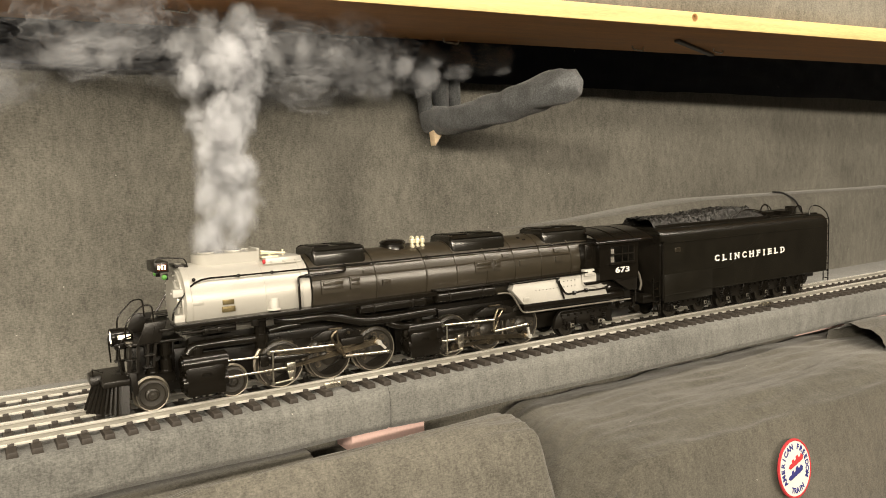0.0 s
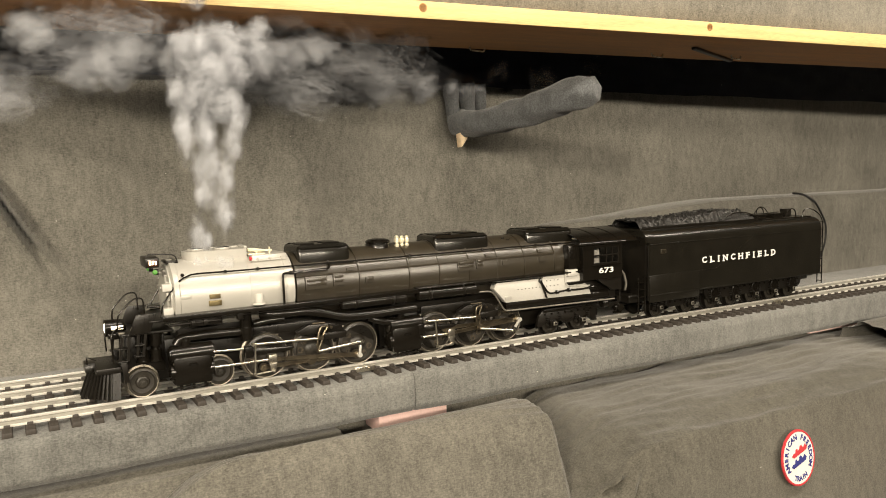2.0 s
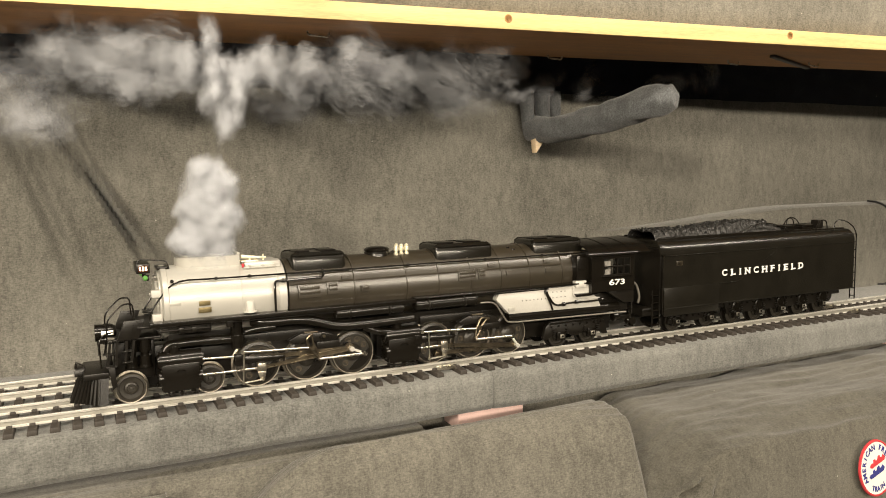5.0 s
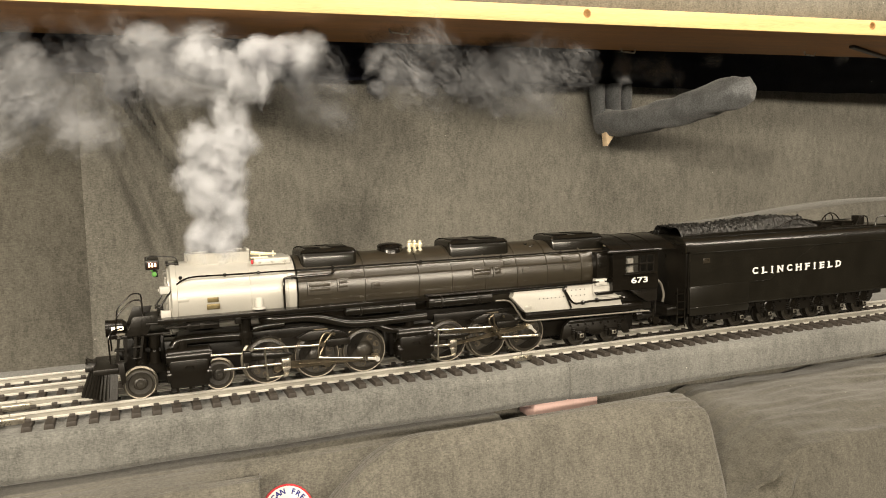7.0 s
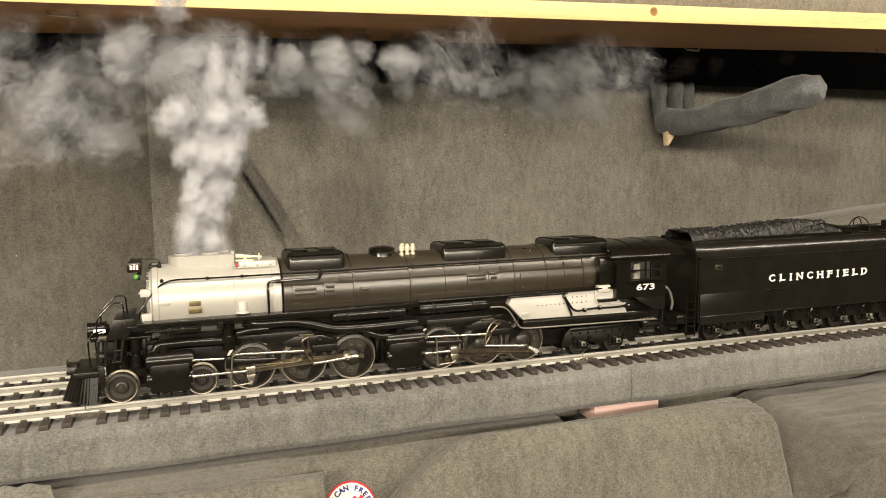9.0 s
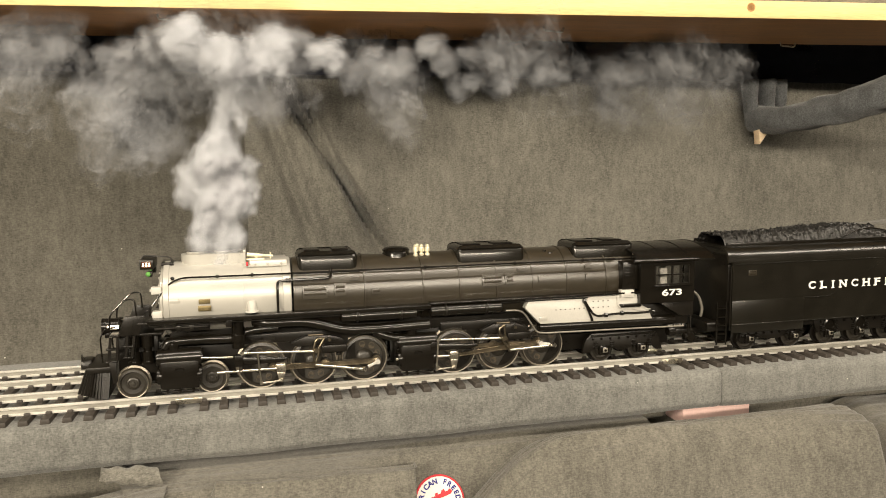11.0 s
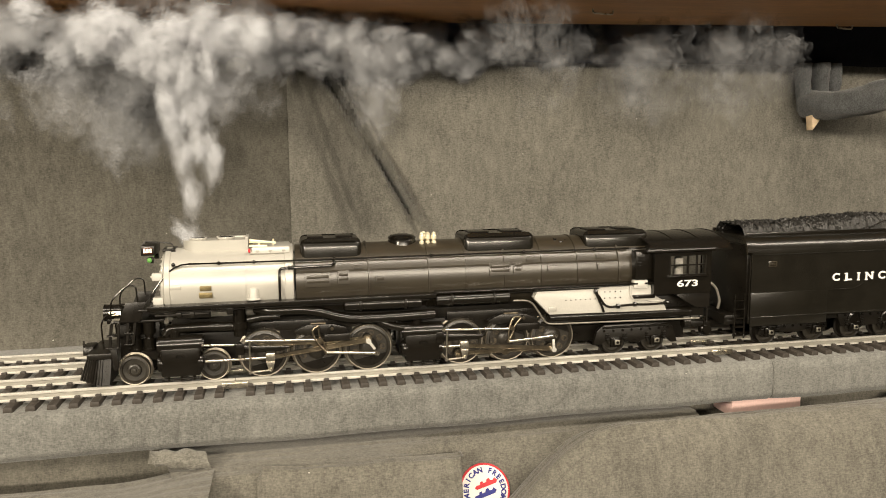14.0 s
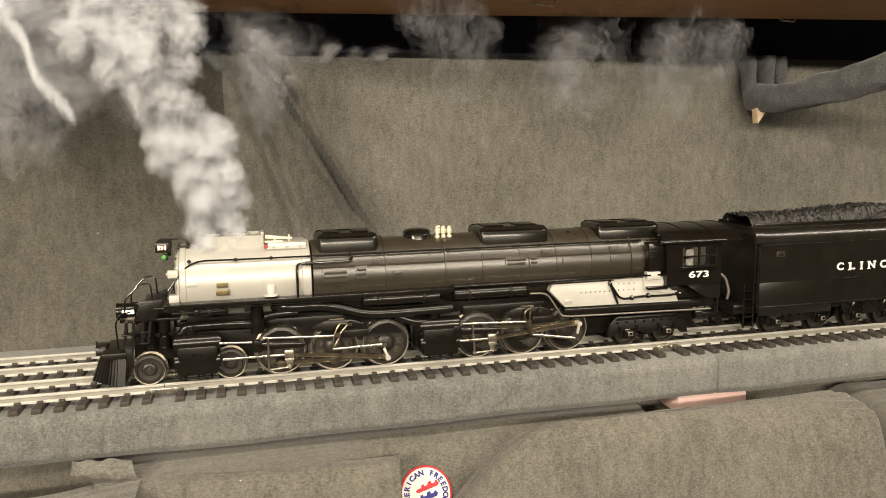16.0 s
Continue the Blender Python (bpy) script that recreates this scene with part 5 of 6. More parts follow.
def firebox_and_cab():
    # white lagged firebox side
    for s in (-1, 1):
        bm = bmesh.new()
        prism(bm, [(-0.2325, 0.0705), (-0.2285, 0.0790), (-0.0990, 0.0790), (-0.0990, 0.0690), (-0.0850, 0.0620), (-0.0800, 0.0500), (-0.2150, 0.0520)], "y", *sorted((s * 0.0445, s * 0.034)), bevel=0.0008)
        fb = part("firebox_side", bm, WHITE, LOCO, "white lagged firebox side with bolts")
        for k in range(9):
            bm = bmesh.new()
            rod(bm, (-0.197 + k * 0.0055, s * 0.0449, 0.0668), (-0.197 + k * 0.0055, s * 0.0443, 0.0668), 0.0007, seg=6)
            part("stay_bolt", bm, BLACK_FLAT, fb)
        for k in range(4):
            for j in range(2):
                bm = bmesh.new()
                rod(bm, (-0.153 + k * 0.006, s * 0.0449, 0.0738 - j * 0.0068), (-0.153 + k * 0.006, s * 0.0443, 0.0738 - j * 0.0068), 0.0007, seg=6)
                part("stay_bolt", bm, BLACK_FLAT, fb)
        bm = bmesh.new()
        box(bm, -0.2165, -0.2080, s * 0.0450 - 0.0006, s * 0.0450 + 0.0006, 0.0555, 0.0600, 0.0003)
        part("firebox_tag", bm, SILVER, fb)
        bm = bmesh.new()
        rod(bm, (-0.215, s * 0.0385, 0.0478), (-0.050, s * 0.0385, 0.0465), 0.0060, seg=18)
        part("ashpan_side", bm, BLACK, LOCO)
    bm = bmesh.new()
    tube(bm, [(-0.165, -0.0462, 0.0790), (-0.1635, -0.0468, 0.0740), (-0.1540, -0.0468, 0.0600), (-0.1480, -0.0468, 0.0572), (-0.1250, -0.0468, 0.0592), (-0.1000, -0.0468, 0.0580), (-0.0760, -0.0468, 0.0592)], 0.0013, 8)
    tube(bm, [(-0.1640, -0.0464, 0.0740), (-0.1580, -0.0464, 0.0610), (-0.1545, -0.0464, 0.0525)], 0.0013, 8)
    for x, z in ((-0.1645, 0.0752), (-0.1385, 0.0580), (-0.1190, 0.0592), (-0.0810, 0.0588)):
        rod(bm, (x - 0.0014, -0.0468, z), (x + 0.0014, -0.0468, z), 0.0026, seg=10)
    part("washout_pipe", bm, BLACK, LOCO, "black pipes over the white firebox")
    bm = bmesh.new()
    tube(bm, [(-0.1240, -0.0465, 0.0800), (-0.1240, -0.0465, 0.0680), (-0.1190, -0.0465, 0.0640), (-0.1060, -0.0465, 0.0640), (-0.0990, -0.0465, 0.0615), (-0.084, -0.0465, 0.0620)], 0.0008, 6)
    part("white_pipe", bm, WHITE, LOCO)
    bm = bmesh.new()
    box(bm, -0.1205, -0.1045, -0.0476, -0.040, 0.0765, 0.0850, 0.0008)
    box(bm, -0.1165, -0.1085, -0.0482, -0.0470, 0.0785, 0.0830, 0.0004)
    part("junction_box", bm, WHITE, LOCO, "small white junction box")
    bm = bmesh.new()
    box(bm, -0.121, -0.0960, -0.0490, -0.036, 0.0655, 0.0690, 0.0006)
    part("cab_step_bracket", bm, BLACK, LOCO)
    bm = bmesh.new()
    tube(bm, [(-0.2560, -0.0475, 0.0700), (-0.2370, -0.0475, 0.0695), (-0.2200, -0.0475, 0.0435), (-0.2100, -0.0475, 0.0425), (-0.0420, -0.0475, 0.0400)], 0.0010, 8)
    part("sill_pipe", bm, STEEL_DARK, LOCO, "thin dull pipe under the firebox")
    # cab: walls with thickness and real window openings
    cab = part("cab", cab_shell(), BLACK, LOCO, "black cab with paned side windows", smooth=25)
    for s in (-1, 1):
        y = s * 0.0497
        part("cab_side", cab_side(s), BLACK, cab, "black side sheet with a window opening", smooth=25)
        bm = bmesh.new()
        for x in (-0.0805, -0.0590, -0.0485, -0.0381):
            box(bm, x - 0.0008, x + 0.0008, y - 0.0012, y + 0.0012, 0.0896, 0.1112)
        for z in (0.0896, 0.1004, 0.1112):
            box(bm, -0.0812, -0.0374, y - 0.0011, y + 0.0011, z - 0.0008, z + 0.0008)
        wn = part("window", bm, BLACK_FLAT, cab, "black window frame with small panes")
        bm = bmesh.new()
        box(bm, -0.0830, -0.0360, *sorted((s * 0.0505, s * 0.0540)), 0.0878, 0.0892, 0.0004)
        part("arm_rest", bm, BLACK, wn)
    bm = bmesh.new()
    n = 14
    prof = []
    for k in range(n + 1):
        y = -0.0560 + 0.112 * k / n
        prof.append((y, 0.1180 + 0.0150 * (1 - (y / 0.056) ** 2) ** 0.8))
    prism(bm, prof + [(p[0], p[1] - 0.0014) for p in reversed(prof)], "x", -0.1040, -0.0090)
    rf = part("cab_roof", bm, BLACK, LOCO, "curved black cab roof with seams", smooth=40)
    for x in (-0.072, -0.041, -0.010):
        bm = bmesh.new()
        prism(bm, [(p[0], p[1] + 0.0005) for p in prof] + [(p[0], p[1] - 0.0002) for p in reversed(prof)], "x", x - 0.0004, x + 0.0004)
        part("roof_seam", bm, BLACK, rf)
    for s in (-1, 1):
        bm = bmesh.new()
        rod(bm, (-0.109, s * 0.0545, 0.1172), (-0.030, s * 0.0545, 0.1172), 0.0019, seg=10)
        box(bm, -0.1090, -0.0300, *sorted((s * 0.0500, s * 0.0552)), 0.1180, 0.1196, 0.0004)
        part("rain_gutter", bm, BLACK, rf)
        bm = bmesh.new()
        for k in range(4):
            box(bm, -0.1160, -0.1100, *sorted((s * 0.0420, s * 0.0470)), 0.1000 + k * 0.003, 0.1014 + k * 0.003)
        box(bm, -0.118, -0.099, *sorted((s * 0.0330, s * 0.0455)), 0.0850, 0.1165, 0.0012)
        part("cab_front_vent", bm, BLACK, cab)
    bm = bmesh.new()
    box(bm, -0.090, -0.040, -0.030, 0.030, 0.0720, 0.0780, 0.001)
    box(bm, -0.0985, -0.0900, -0.036, 0.036, 0.0720, 0.1160, 0.001)
    part("backhead", bm, BLACK_FLAT, cab)
    bm = bmesh.new()
    box(bm, -0.064, -0.054, -0.032, -0.026, 0.078, 0.1060, 0.002)
    bmesh.ops.create_icosphere(bm, subdivisions=2, radius=0.0045, matrix=Matrix.Translation((-0.0590, -0.029, 0.1085)))
    part("driver_figure", bm, FIGURE, cab, "plain pale toy figure at the window")
    # the sheet itself glows, added in place of light inside the cab
    bm = bmesh.new()
    box(bm, -0.088, -0.036, 0.0440, 0.0450, 0.080, 0.1150)
    part("cab_lining", bm, CAB_GLOW, cab, "cab lining with an added faint glow of its own")
    # below the cab
    bm = bmesh.new()
    prism(bm, [(-0.0740, 0.0690), (-0.0310, 0.0690), (-0.0310, 0.0520), (-0.0460, 0.0520), (-0.0620, 0.0610)], "y", -0.0490, -0.0440, bevel=0.0006)
    box(bm, -0.100, -0.030, -0.036, 0.036, 0.040, 0.070, 0.001)
    rod(bm, (-0.0335, -0.0480, 0.036), (-0.0335, -0.0480, 0.0700), 0.0009, seg=8)
    part("cab_underframe", bm, BLACK_FLAT, LOCO)
    bm = bmesh.new()
    rod(bm, (-0.0400, -0.0450, 0.0268), (-0.0300, -0.0450, 0.0268), 0.0035, seg=14)
    rod(bm, (-0.0330, -0.0500, 0.0268), (-0.0330, -0.0420, 0.0268), 0.0050, seg=16)
    rod(bm, (-0.0350, -0.0460, 0.0300), (-0.0350, -0.0460, 0.0420), 0.0014, seg=8)
    box(bm, -0.0410, -0.0300, -0.0480, -0.0420, 0.0195, 0.0215, 0.0004)
    rod(bm, (-0.058, -0.0400, 0.0330), (-0.050, -0.0400, 0.0330), 0.0050, seg=12)
    part("injector", bm, BLACK, LOCO, "small round black injector")
    bm = bmesh.new()
    tube(bm, [(-0.0280, -0.036, 0.0800), (-0.0170, -0.038, 0.0720), (-0.0120, -0.038, 0.0560), (-0.0130, -0.036, 0.0470)], 0.0016, 8)
    part("rubber_hose", bm, STEEL_DARK, LOCO, "grey hose between cab and tender")
    bm = bmesh.new()
    box(bm, -0.040, 0.030, -0.006, 0.006, 0.0200, 0.0260, 0.001)
    part("drawbar", bm, BLACK_FLAT, LOCO)
    writing("cab_number", "673", 0.0098, pose(-0.0595, -0.0512, 0.0800, 90, 0, 0), PAINT_WHITE, cab, width=0.0245, bold=0.0002)
    writing("cab_number", "673", 0.0098, pose(-0.0595, 0.0512, 0.0800, 90, 0, 180), PAINT_WHITE, cab, width=0.0245, bold=0.0002)


FIGURE = surface("pale_figure_paint", (0.42, 0.40, 0.36), 0.6, 0, 0.3, 150, 800, 0.1, 0.0003)


def cab_shell():
    """The front sheet and the floor, one bent plate."""
    bm = bmesh.new()
    return prism(bm, [(-0.0990, 0.0690), (-0.0317, 0.0690), (-0.0317, 0.0715), (-0.0965, 0.0715), (-0.0965, 0.1220), (-0.0990, 0.1220)], "y", -0.0484, 0.0484)


def cab_side(s):
    """A side sheet with its window opening cut through."""
    bm = bmesh.new()
    outer = [(-0.0990, 0.0690), (-0.0317, 0.0690), (-0.0317, 0.1190), (-0.0990, 0.1190)]
    inner = [(-0.0812, 0.0896), (-0.0374, 0.0896), (-0.0374, 0.1112), (-0.0812, 0.1112)]
    rings = [[bm.verts.new((x, s * y, z)) for x, z in ring] for y in (0.0510, 0.0485) for ring in (outer, inner)]
    for a, b in ((0, 1), (2, 3), (0, 2), (1, 3)):
        for i in range(4):
            j = (i + 1) % 4
            bm.faces.new((rings[a][i], rings[a][j], rings[b][j], rings[b][i]))
    return bm


STEEL_DARK = surface("dull_pipe", (0.30, 0.28, 0.24), 0.45, 0.7, 0.2, 90, 900, 0.05, 0.0002)
PAINT_WHITE = surface("white_lettering", (0.86, 0.85, 0.81), 0.5, 0, 0.03, 60, 700, 0.02, 0.0001)
firebox_and_cab()


def side_frame(parent, name, outline, axles, y, label, r=0.0140):
    """A truck's side frame with journal boxes; both sides."""
    for s in (-1, 1):
        bm = bmesh.new()
        prism(bm, outline, "y", *sorted((s * y, s * (y - 0.005))), bevel=0.0006)
        fr = part(name, bm, BLACK_FLAT, parent, label, smooth=30)
        for x in axles:
            bm = bmesh.new()
            box(bm, x - 0.0062, x + 0.0062, *sorted((s * (y + 0.0028), s * (y - 0.002))), 0.0095, 0.0205, 0.0009)
            box(bm, x - 0.0040, x + 0.0040, *sorted((s * (y + 0.0045), s * (y + 0.002))), 0.0115, 0.0190, 0.0009)
            rod(bm, (x, s * (y + 0.0058), 0.0155), (x, s * (y + 0.0040), 0.0155), 0.0015, seg=8)
            part("journal_box", bm, BLACK, fr)
            bm = bmesh.new()
            box(bm, x - 0.0030, x + 0.0030, *sorted((s * (y + 0.0050), s * (y + 0.0042))), 0.0128, 0.0178, 0.0004)
            part("journal_lid", bm, STEEL_DARK, fr)
            bm = bmesh.new()
            for dx in (-0.0100, 0.0100):
                for k in range(3):
                    rod(bm, (x + dx, s * (y + 0.0008), 0.0175 + k * 0.0026), (x + dx, s * (y + 0.0008), 0.0190 + k * 0.0026), 0.0026, seg=8)
            part("truck_spring", bm, BLACK_FLAT, fr)
        x0, x1 = min(p[0] for p in outline), max(p[0] for p in outline)
        zt = max(p[1] for p in outline)
        bm = bmesh.new()
        rod(bm, (x0 + 0.010, s * (y + 0.0010), zt - 0.0030), (x1 - 0.010, s * (y + 0.0010), zt - 0.0030), 0.0013, seg=8)
        for k in range(max(3, int((x1 - x0) / 0.012))):
            xx = x0 + 0.012 + (x1 - x0 - 0.024) * k / (max(3, int((x1 - x0) / 0.012)) - 1)
            rod(bm, (xx, s * (y - 0.001), zt - 0.0065), (xx, s * (y + 0.0014), zt - 0.0065), 0.0013, seg=8)
        part("equalizer", bm, BLACK, fr)


side_frame(LOCO, "trailing_truck_frame", [(-0.1600, 0.0130), (-0.1560, 0.0280), (-0.1480, 0.0345), (-0.0760, 0.0345), (-0.0660, 0.0290), (-0.0600, 0.0110), (-0.0680, 0.0110), (-0.0730, 0.0170), (-0.0980, 0.0180), (-0.1060, 0.0130), (-0.1150, 0.0130), (-0.1230, 0.0180), (-0.1460, 0.0170), (-0.1520, 0.0120)], (-0.1340, -0.0870), 0.0330, "black cast trailing truck frame")
wheelset(LOCO, (-0.1340, -0.0870), 0.0140, False, "trailing_wheel", 0, ys=0.0225, tyre=BLACK_FLAT)

# ---- the tender ----
TENDER = tagged(new("tender"), "black model tender heaped with coal behind the locomotive", "model tender")


def tender():
    bm = bmesh.new()
    sec = [(-0.0505, 0.0370), (0.0505, 0.0370), (0.0510, 0.1090)]
    for k in range(9):
        a = radians(90 * k / 8)
        sec.append((0.0510 - 0.0175 + 0.0175 * math.cos(a), 0.1100 + 0.0175 * math.sin(a)))
    sec += [(-p[0], p[1]) for p in reversed(sec[2:])]
    prism(bm, sec, "x", 0.0180, 0.3930)
    body = part("tender_body", bm, TANK, TENDER, "satin black riveted tank with rounded top", smooth=40)
    bm = bmesh.new()
    prism(bm, [(p[0] * 1.006, p[1] + 0.0008) for p in sec[2:-1]] + [(p[0] * 0.95, p[1] - 0.002) for p in reversed(sec[2:-1])], "x", 0.0125, 0.0235)
    part("front_hood", bm, TANK, body)
    for s in (-1, 1):
        bm = bmesh.new()
        box(bm, 0.0178, 0.1150, *sorted((s * 0.0500, s * 0.0516)), 0.0275, 0.0655, 0.0004)
        part("skirt_panel", bm, TANK, body, "flat black skirt panel")
        bm = bmesh.new()
        box(bm, 0.0178, 0.3930, *sorted((s * 0.0506, s * 0.0522)), 0.0368, 0.0384, 0.0003)
        rod(bm, (0.020, s * 0.0511, 0.1080), (0.392, s * 0.0511, 0.1080), 0.0006, seg=6)
        rod(bm, (0.117, s * 0.0511, 0.0650), (0.150, s * 0.0511, 0.0650), 0.0005, seg=6)
        rod(bm, (0.150, s * 0.0511, 0.0650), (0.232, s * 0.0511, 0.1075), 0.0004, seg=6)
        part("tank_seam", bm, TANK, body)
        bm = bmesh.new()
        for k in range(9):
            bmesh.ops.create_icosphere(bm, subdivisions=1, radius=0.0007, matrix=Matrix.Translation((0.05 + k * 0.0275, s * 0.0462, 0.1228)))
        part("lifting_stud", bm, BLACK, body)
        bm = bmesh.new()
        box(bm, 0.0385, 0.0490, *sorted((s * 0.0508, s * 0.0517)), 0.0945, 0.1005, 0.0002)
        pl = part("tank_plate", bm, JACKET, body, "small plate with worn lettering")
        bm = bmesh.new()
        for k in range(3):
            box(bm, 0.0400, 0.0475, *sorted((s * 0.0516, s * 0.0519)), 0.0957 + k * 0.0015, 0.0963 + k * 0.0015)
        part("plate_bar", bm, BLACK, pl)
        bm = bmesh.new()
        rod(bm, (0.0160, s * 0.0505, 0.0310), (0.0160, s * 0.0505, 0.1060), 0.0010, seg=8)
        part("corner_rail", bm, BLACK, TENDER)
        bm = bmesh.new()
        for x in (0.0015, 0.0135):
            rod(bm, (x, s * 0.0470, 0.0140), (x, s * 0.0470, 0.0640), 0.0009, seg=8)
        for k in range(5):
            box(bm, 0.0015, 0.0135, *sorted((s * 0.0490, s * 0.0430)), 0.0165 + k * 0.0100, 0.0178 + k * 0.0100)
        part("cab_steps", bm, BLACK, TENDER, "black boarding steps")
        bm = bmesh.new()
        for y in (0.0425, 0.0505):
            rod(bm, (0.3970, s * y, 0.0200), (0.3970, s * y, 0.1200), 0.0009, seg=8)
        for k in range(9):
            rod(bm, (0.3970, s * 0.0425, 0.024 + k * 0.0119), (0.3970, s * 0.0505, 0.024 + k * 0.0119), 0.0007, seg=6)
        part("ladder", bm, BLACK, TENDER, "thin black rear ladder")
        bm = bmesh.new()
        tube(bm, [(0.3970, s * 0.0505, 0.118), (0.393, s * 0.049, 0.130), (0.380, s * 0.046, 0.1395), (0.366, s * 0.044, 0.1425), (0.357, s * 0.043, 0.139), (0.355, s * 0.043, 0.126)], 0.0008, 8)
        tube(bm, [(0.358, s * 0.030, 0.127), (0.355, s * 0.030, 0.141), (0.343, s * 0.030, 0.1425), (0.330, s * 0.030, 0.128)], 0.0008, 8)
        part("grab_rail", bm, BLACK, TENDER)
    # the gap between engine and tank
    bm = bmesh.new()
    box(bm, 0.0150, 0.0180, -0.046, 0.046, 0.037, 0.1180, 0.0005)
    box(bm, 0.0000, 0.3900, -0.030, 0.030, 0.0260, 0.0370, 0.001)
    part("tender_frame", bm, BLACK_FLAT, TENDER)
    # coal bunker rim and heap
    bm = bmesh.new()
    for s in (-1, 1):
        box(bm, 0.020, 0.262, *sorted((s * 0.0345, s * 0.0330)), 0.1260, 0.1310, 0.0003)
    box(bm, 0.2600, 0.2625, -0.0345, 0.0345, 0.1260, 0.1340, 0.0003)
    tube(bm, [(0.176, -0.034, 0.131), (0.200, -0.033, 0.1405), (0.222, -0.031, 0.1432), (0.245, -0.033, 0.1395), (0.270, -0.034, 0.129)], 0.0008, 6)
    part("bunker_rim", bm, BLACK, body)
    bm = bmesh.new()

    def heap(u, v):
        e = ease(-0.0328, -0.020, v) * ease(0.0328, 0.020, v)
        h = 0.1275 + e * (0.0115 + 0.0058 * ease(0.08, 0.20, u) - 0.010 * ease(0.225, 0.262, u))
        return (u, v, h + 0.0024 * nz(u, v, 0, 170) + 0.0016 * nz(u, v, 4, 430))
    sheet(bm, 0.021, 0.260, 160, -0.0328, 0.0328, 46, heap)
    rng = random.Random(4)
    for k in range(1500):
        u, v = rng.uniform(0.023, 0.257), rng.uniform(-0.031, 0.031)
        p = heap(u, v)
        s = rng.uniform(0.0009, 0.0027)
        q = Matrix.Translation(p) @ Euler((rng.uniform(0, 3), rng.uniform(0, 3), rng.uniform(0, 3))).to_matrix().to_4x4() @ Matrix.Diagonal((s, s * rng.uniform(0.6, 1), s * rng.uniform(0.5, 0.9), 1))
        vs = [bm.verts.new(q @ Vector(c)) for c in ((1, 0, 0), (-1, 0.2, 0), (0.1, 1, 0.1), (0, -1, 0), (0.1, 0, 1))]
        for f in ((0, 2, 4), (2, 1, 4), (1, 3, 4), (3, 0, 4)):
            bm.faces.new([vs[i] for i in f])
    coal = part("coal_load", bm, COAL, TENDER, "heap of broken black coal", smooth=15)
    tagged(coal, kind="stuff")
    for x in (0.288, 0.328):
        bm = bmesh.new()
        box(bm, x - 0.011, x + 0.011, -0.020, 0.006, 0.1275, 0.1338, 0.0012)
        box(bm, x - 0.0125, x + 0.0125, -0.0215, 0.0075, 0.1330, 0.1352, 0.0008)
        part("water_hatch", bm, BLACK, TENDER)
    bm = bmesh.new()
    box(bm, 0.368, 0.380, -0.006, 0.008, 0.1275, 0.1400, 0.0014)
    rod(bm, (0.262, -0.018, 0.1365), (0.336, -0.018, 0.1372), 0.0007, seg=6)
    rod(bm, (0.270, -0.018, 0.127), (0.270, -0.018, 0.1366), 0.0007, seg=6)
    part("back_lamp", bm, BLACK_FLAT, TENDER)
    bm = bmesh.new()
    box(bm, 0.270, 0.392, -0.0335, 0.0335, 0.1272, 0.1290, 0.0004)
    part("tank_deck", bm, BLACK, body)
    widths = {"C": 0.0095, "L": 0.0085, "I": 0.0050, "N": 0.0100, "H": 0.0100, "F": 0.0080, "E": 0.0085, "D": 0.0095}
    # where each letter's stems end, as shares of its width, low and high
    feet = {"L": ((-0.36, 1, 1),), "I": ((0, 1, 1),), "N": ((-0.40, 1, 1), (0.40, 0, 1)), "H": ((-0.38, 1, 1), (0.38, 1, 1)), "F": ((-0.36, 1, 1),), "E": ((-0.36, 1, 1),), "D": ((-0.40, 1, 1),)}
    for s in (-1, 1):
        turn = 0 if s < 0 else 180
        x = -0.080
        for c in "CLINCHFIELD":
            w = widths[c]
            m = pose(0.2005, s * 0.0513, 0.0788, 90, 0, turn) @ pose(x + w / 2, 0, 0)
            letter = writing("letter", c, 0.0118, m, PAINT_WHITE, TENDER, width=0.0024 if c == "I" else w, bold=0.0004)
            for fx, low, high in feet.get(c, ()):
                for on, z in ((low, -0.0040), (high, 0.0040)):
                    if on:
                        bm = bmesh.new()
                        box(bm, fx * w - 0.0021, fx * w + 0.0021, z - 0.0006, z + 0.0006, -0.0001, 0.00025)
                        part("serif", bm, PAINT_WHITE, letter, smooth=0)
            x += w + 0.0068
    side_frame(TENDER, "front_truck_frame", [(0.0420, 0.0120), (0.0450, 0.0240), (0.0560, 0.0275), (0.1180, 0.0275), (0.1280, 0.0240), (0.1310, 0.0120), (0.1220, 0.0110), (0.1090, 0.0170), (0.0960, 0.0130), (0.0780, 0.0130), (0.0640, 0.0170), (0.0510, 0.0110)], (0.0560, 0.1180), 0.0320, "black cast truck frame")
    axles = (0.1680, 0.2130, 0.2580, 0.3030, 0.3480)
    side_frame(TENDER, "bed_side_frame", [(0.1440, 0.0360), (0.1480, 0.0240), (0.1520, 0.0160), (0.3640, 0.0160), (0.3700, 0.0220), (0.3720, 0.0360)], axles, 0.0320, "black pedestal frame")
    for x in axles:
        for s in (-1, 1):
            bm = bmesh.new()
            lathe(bm, [(0.0092, 0), (0.0092, 0.0016), (0.0070, 0.0024), (0.0066, 0.0010), (0, 0.0010)] if s > 0 else [(0.0092, 0), (0.0092, -0.0016), (0.0070, -0.0024), (0.0066, -0.0010), (0, -0.0010)], (x, s * 0.0322, 0.0245), "y", 20)
            part("spring_ring", bm, BLACK, TENDER)
    wheelset(TENDER, (0.0560, 0.1180) + axles, 0.0140, False, "tender_wheel", 0, tyre=BLACK_FLAT)


tender()


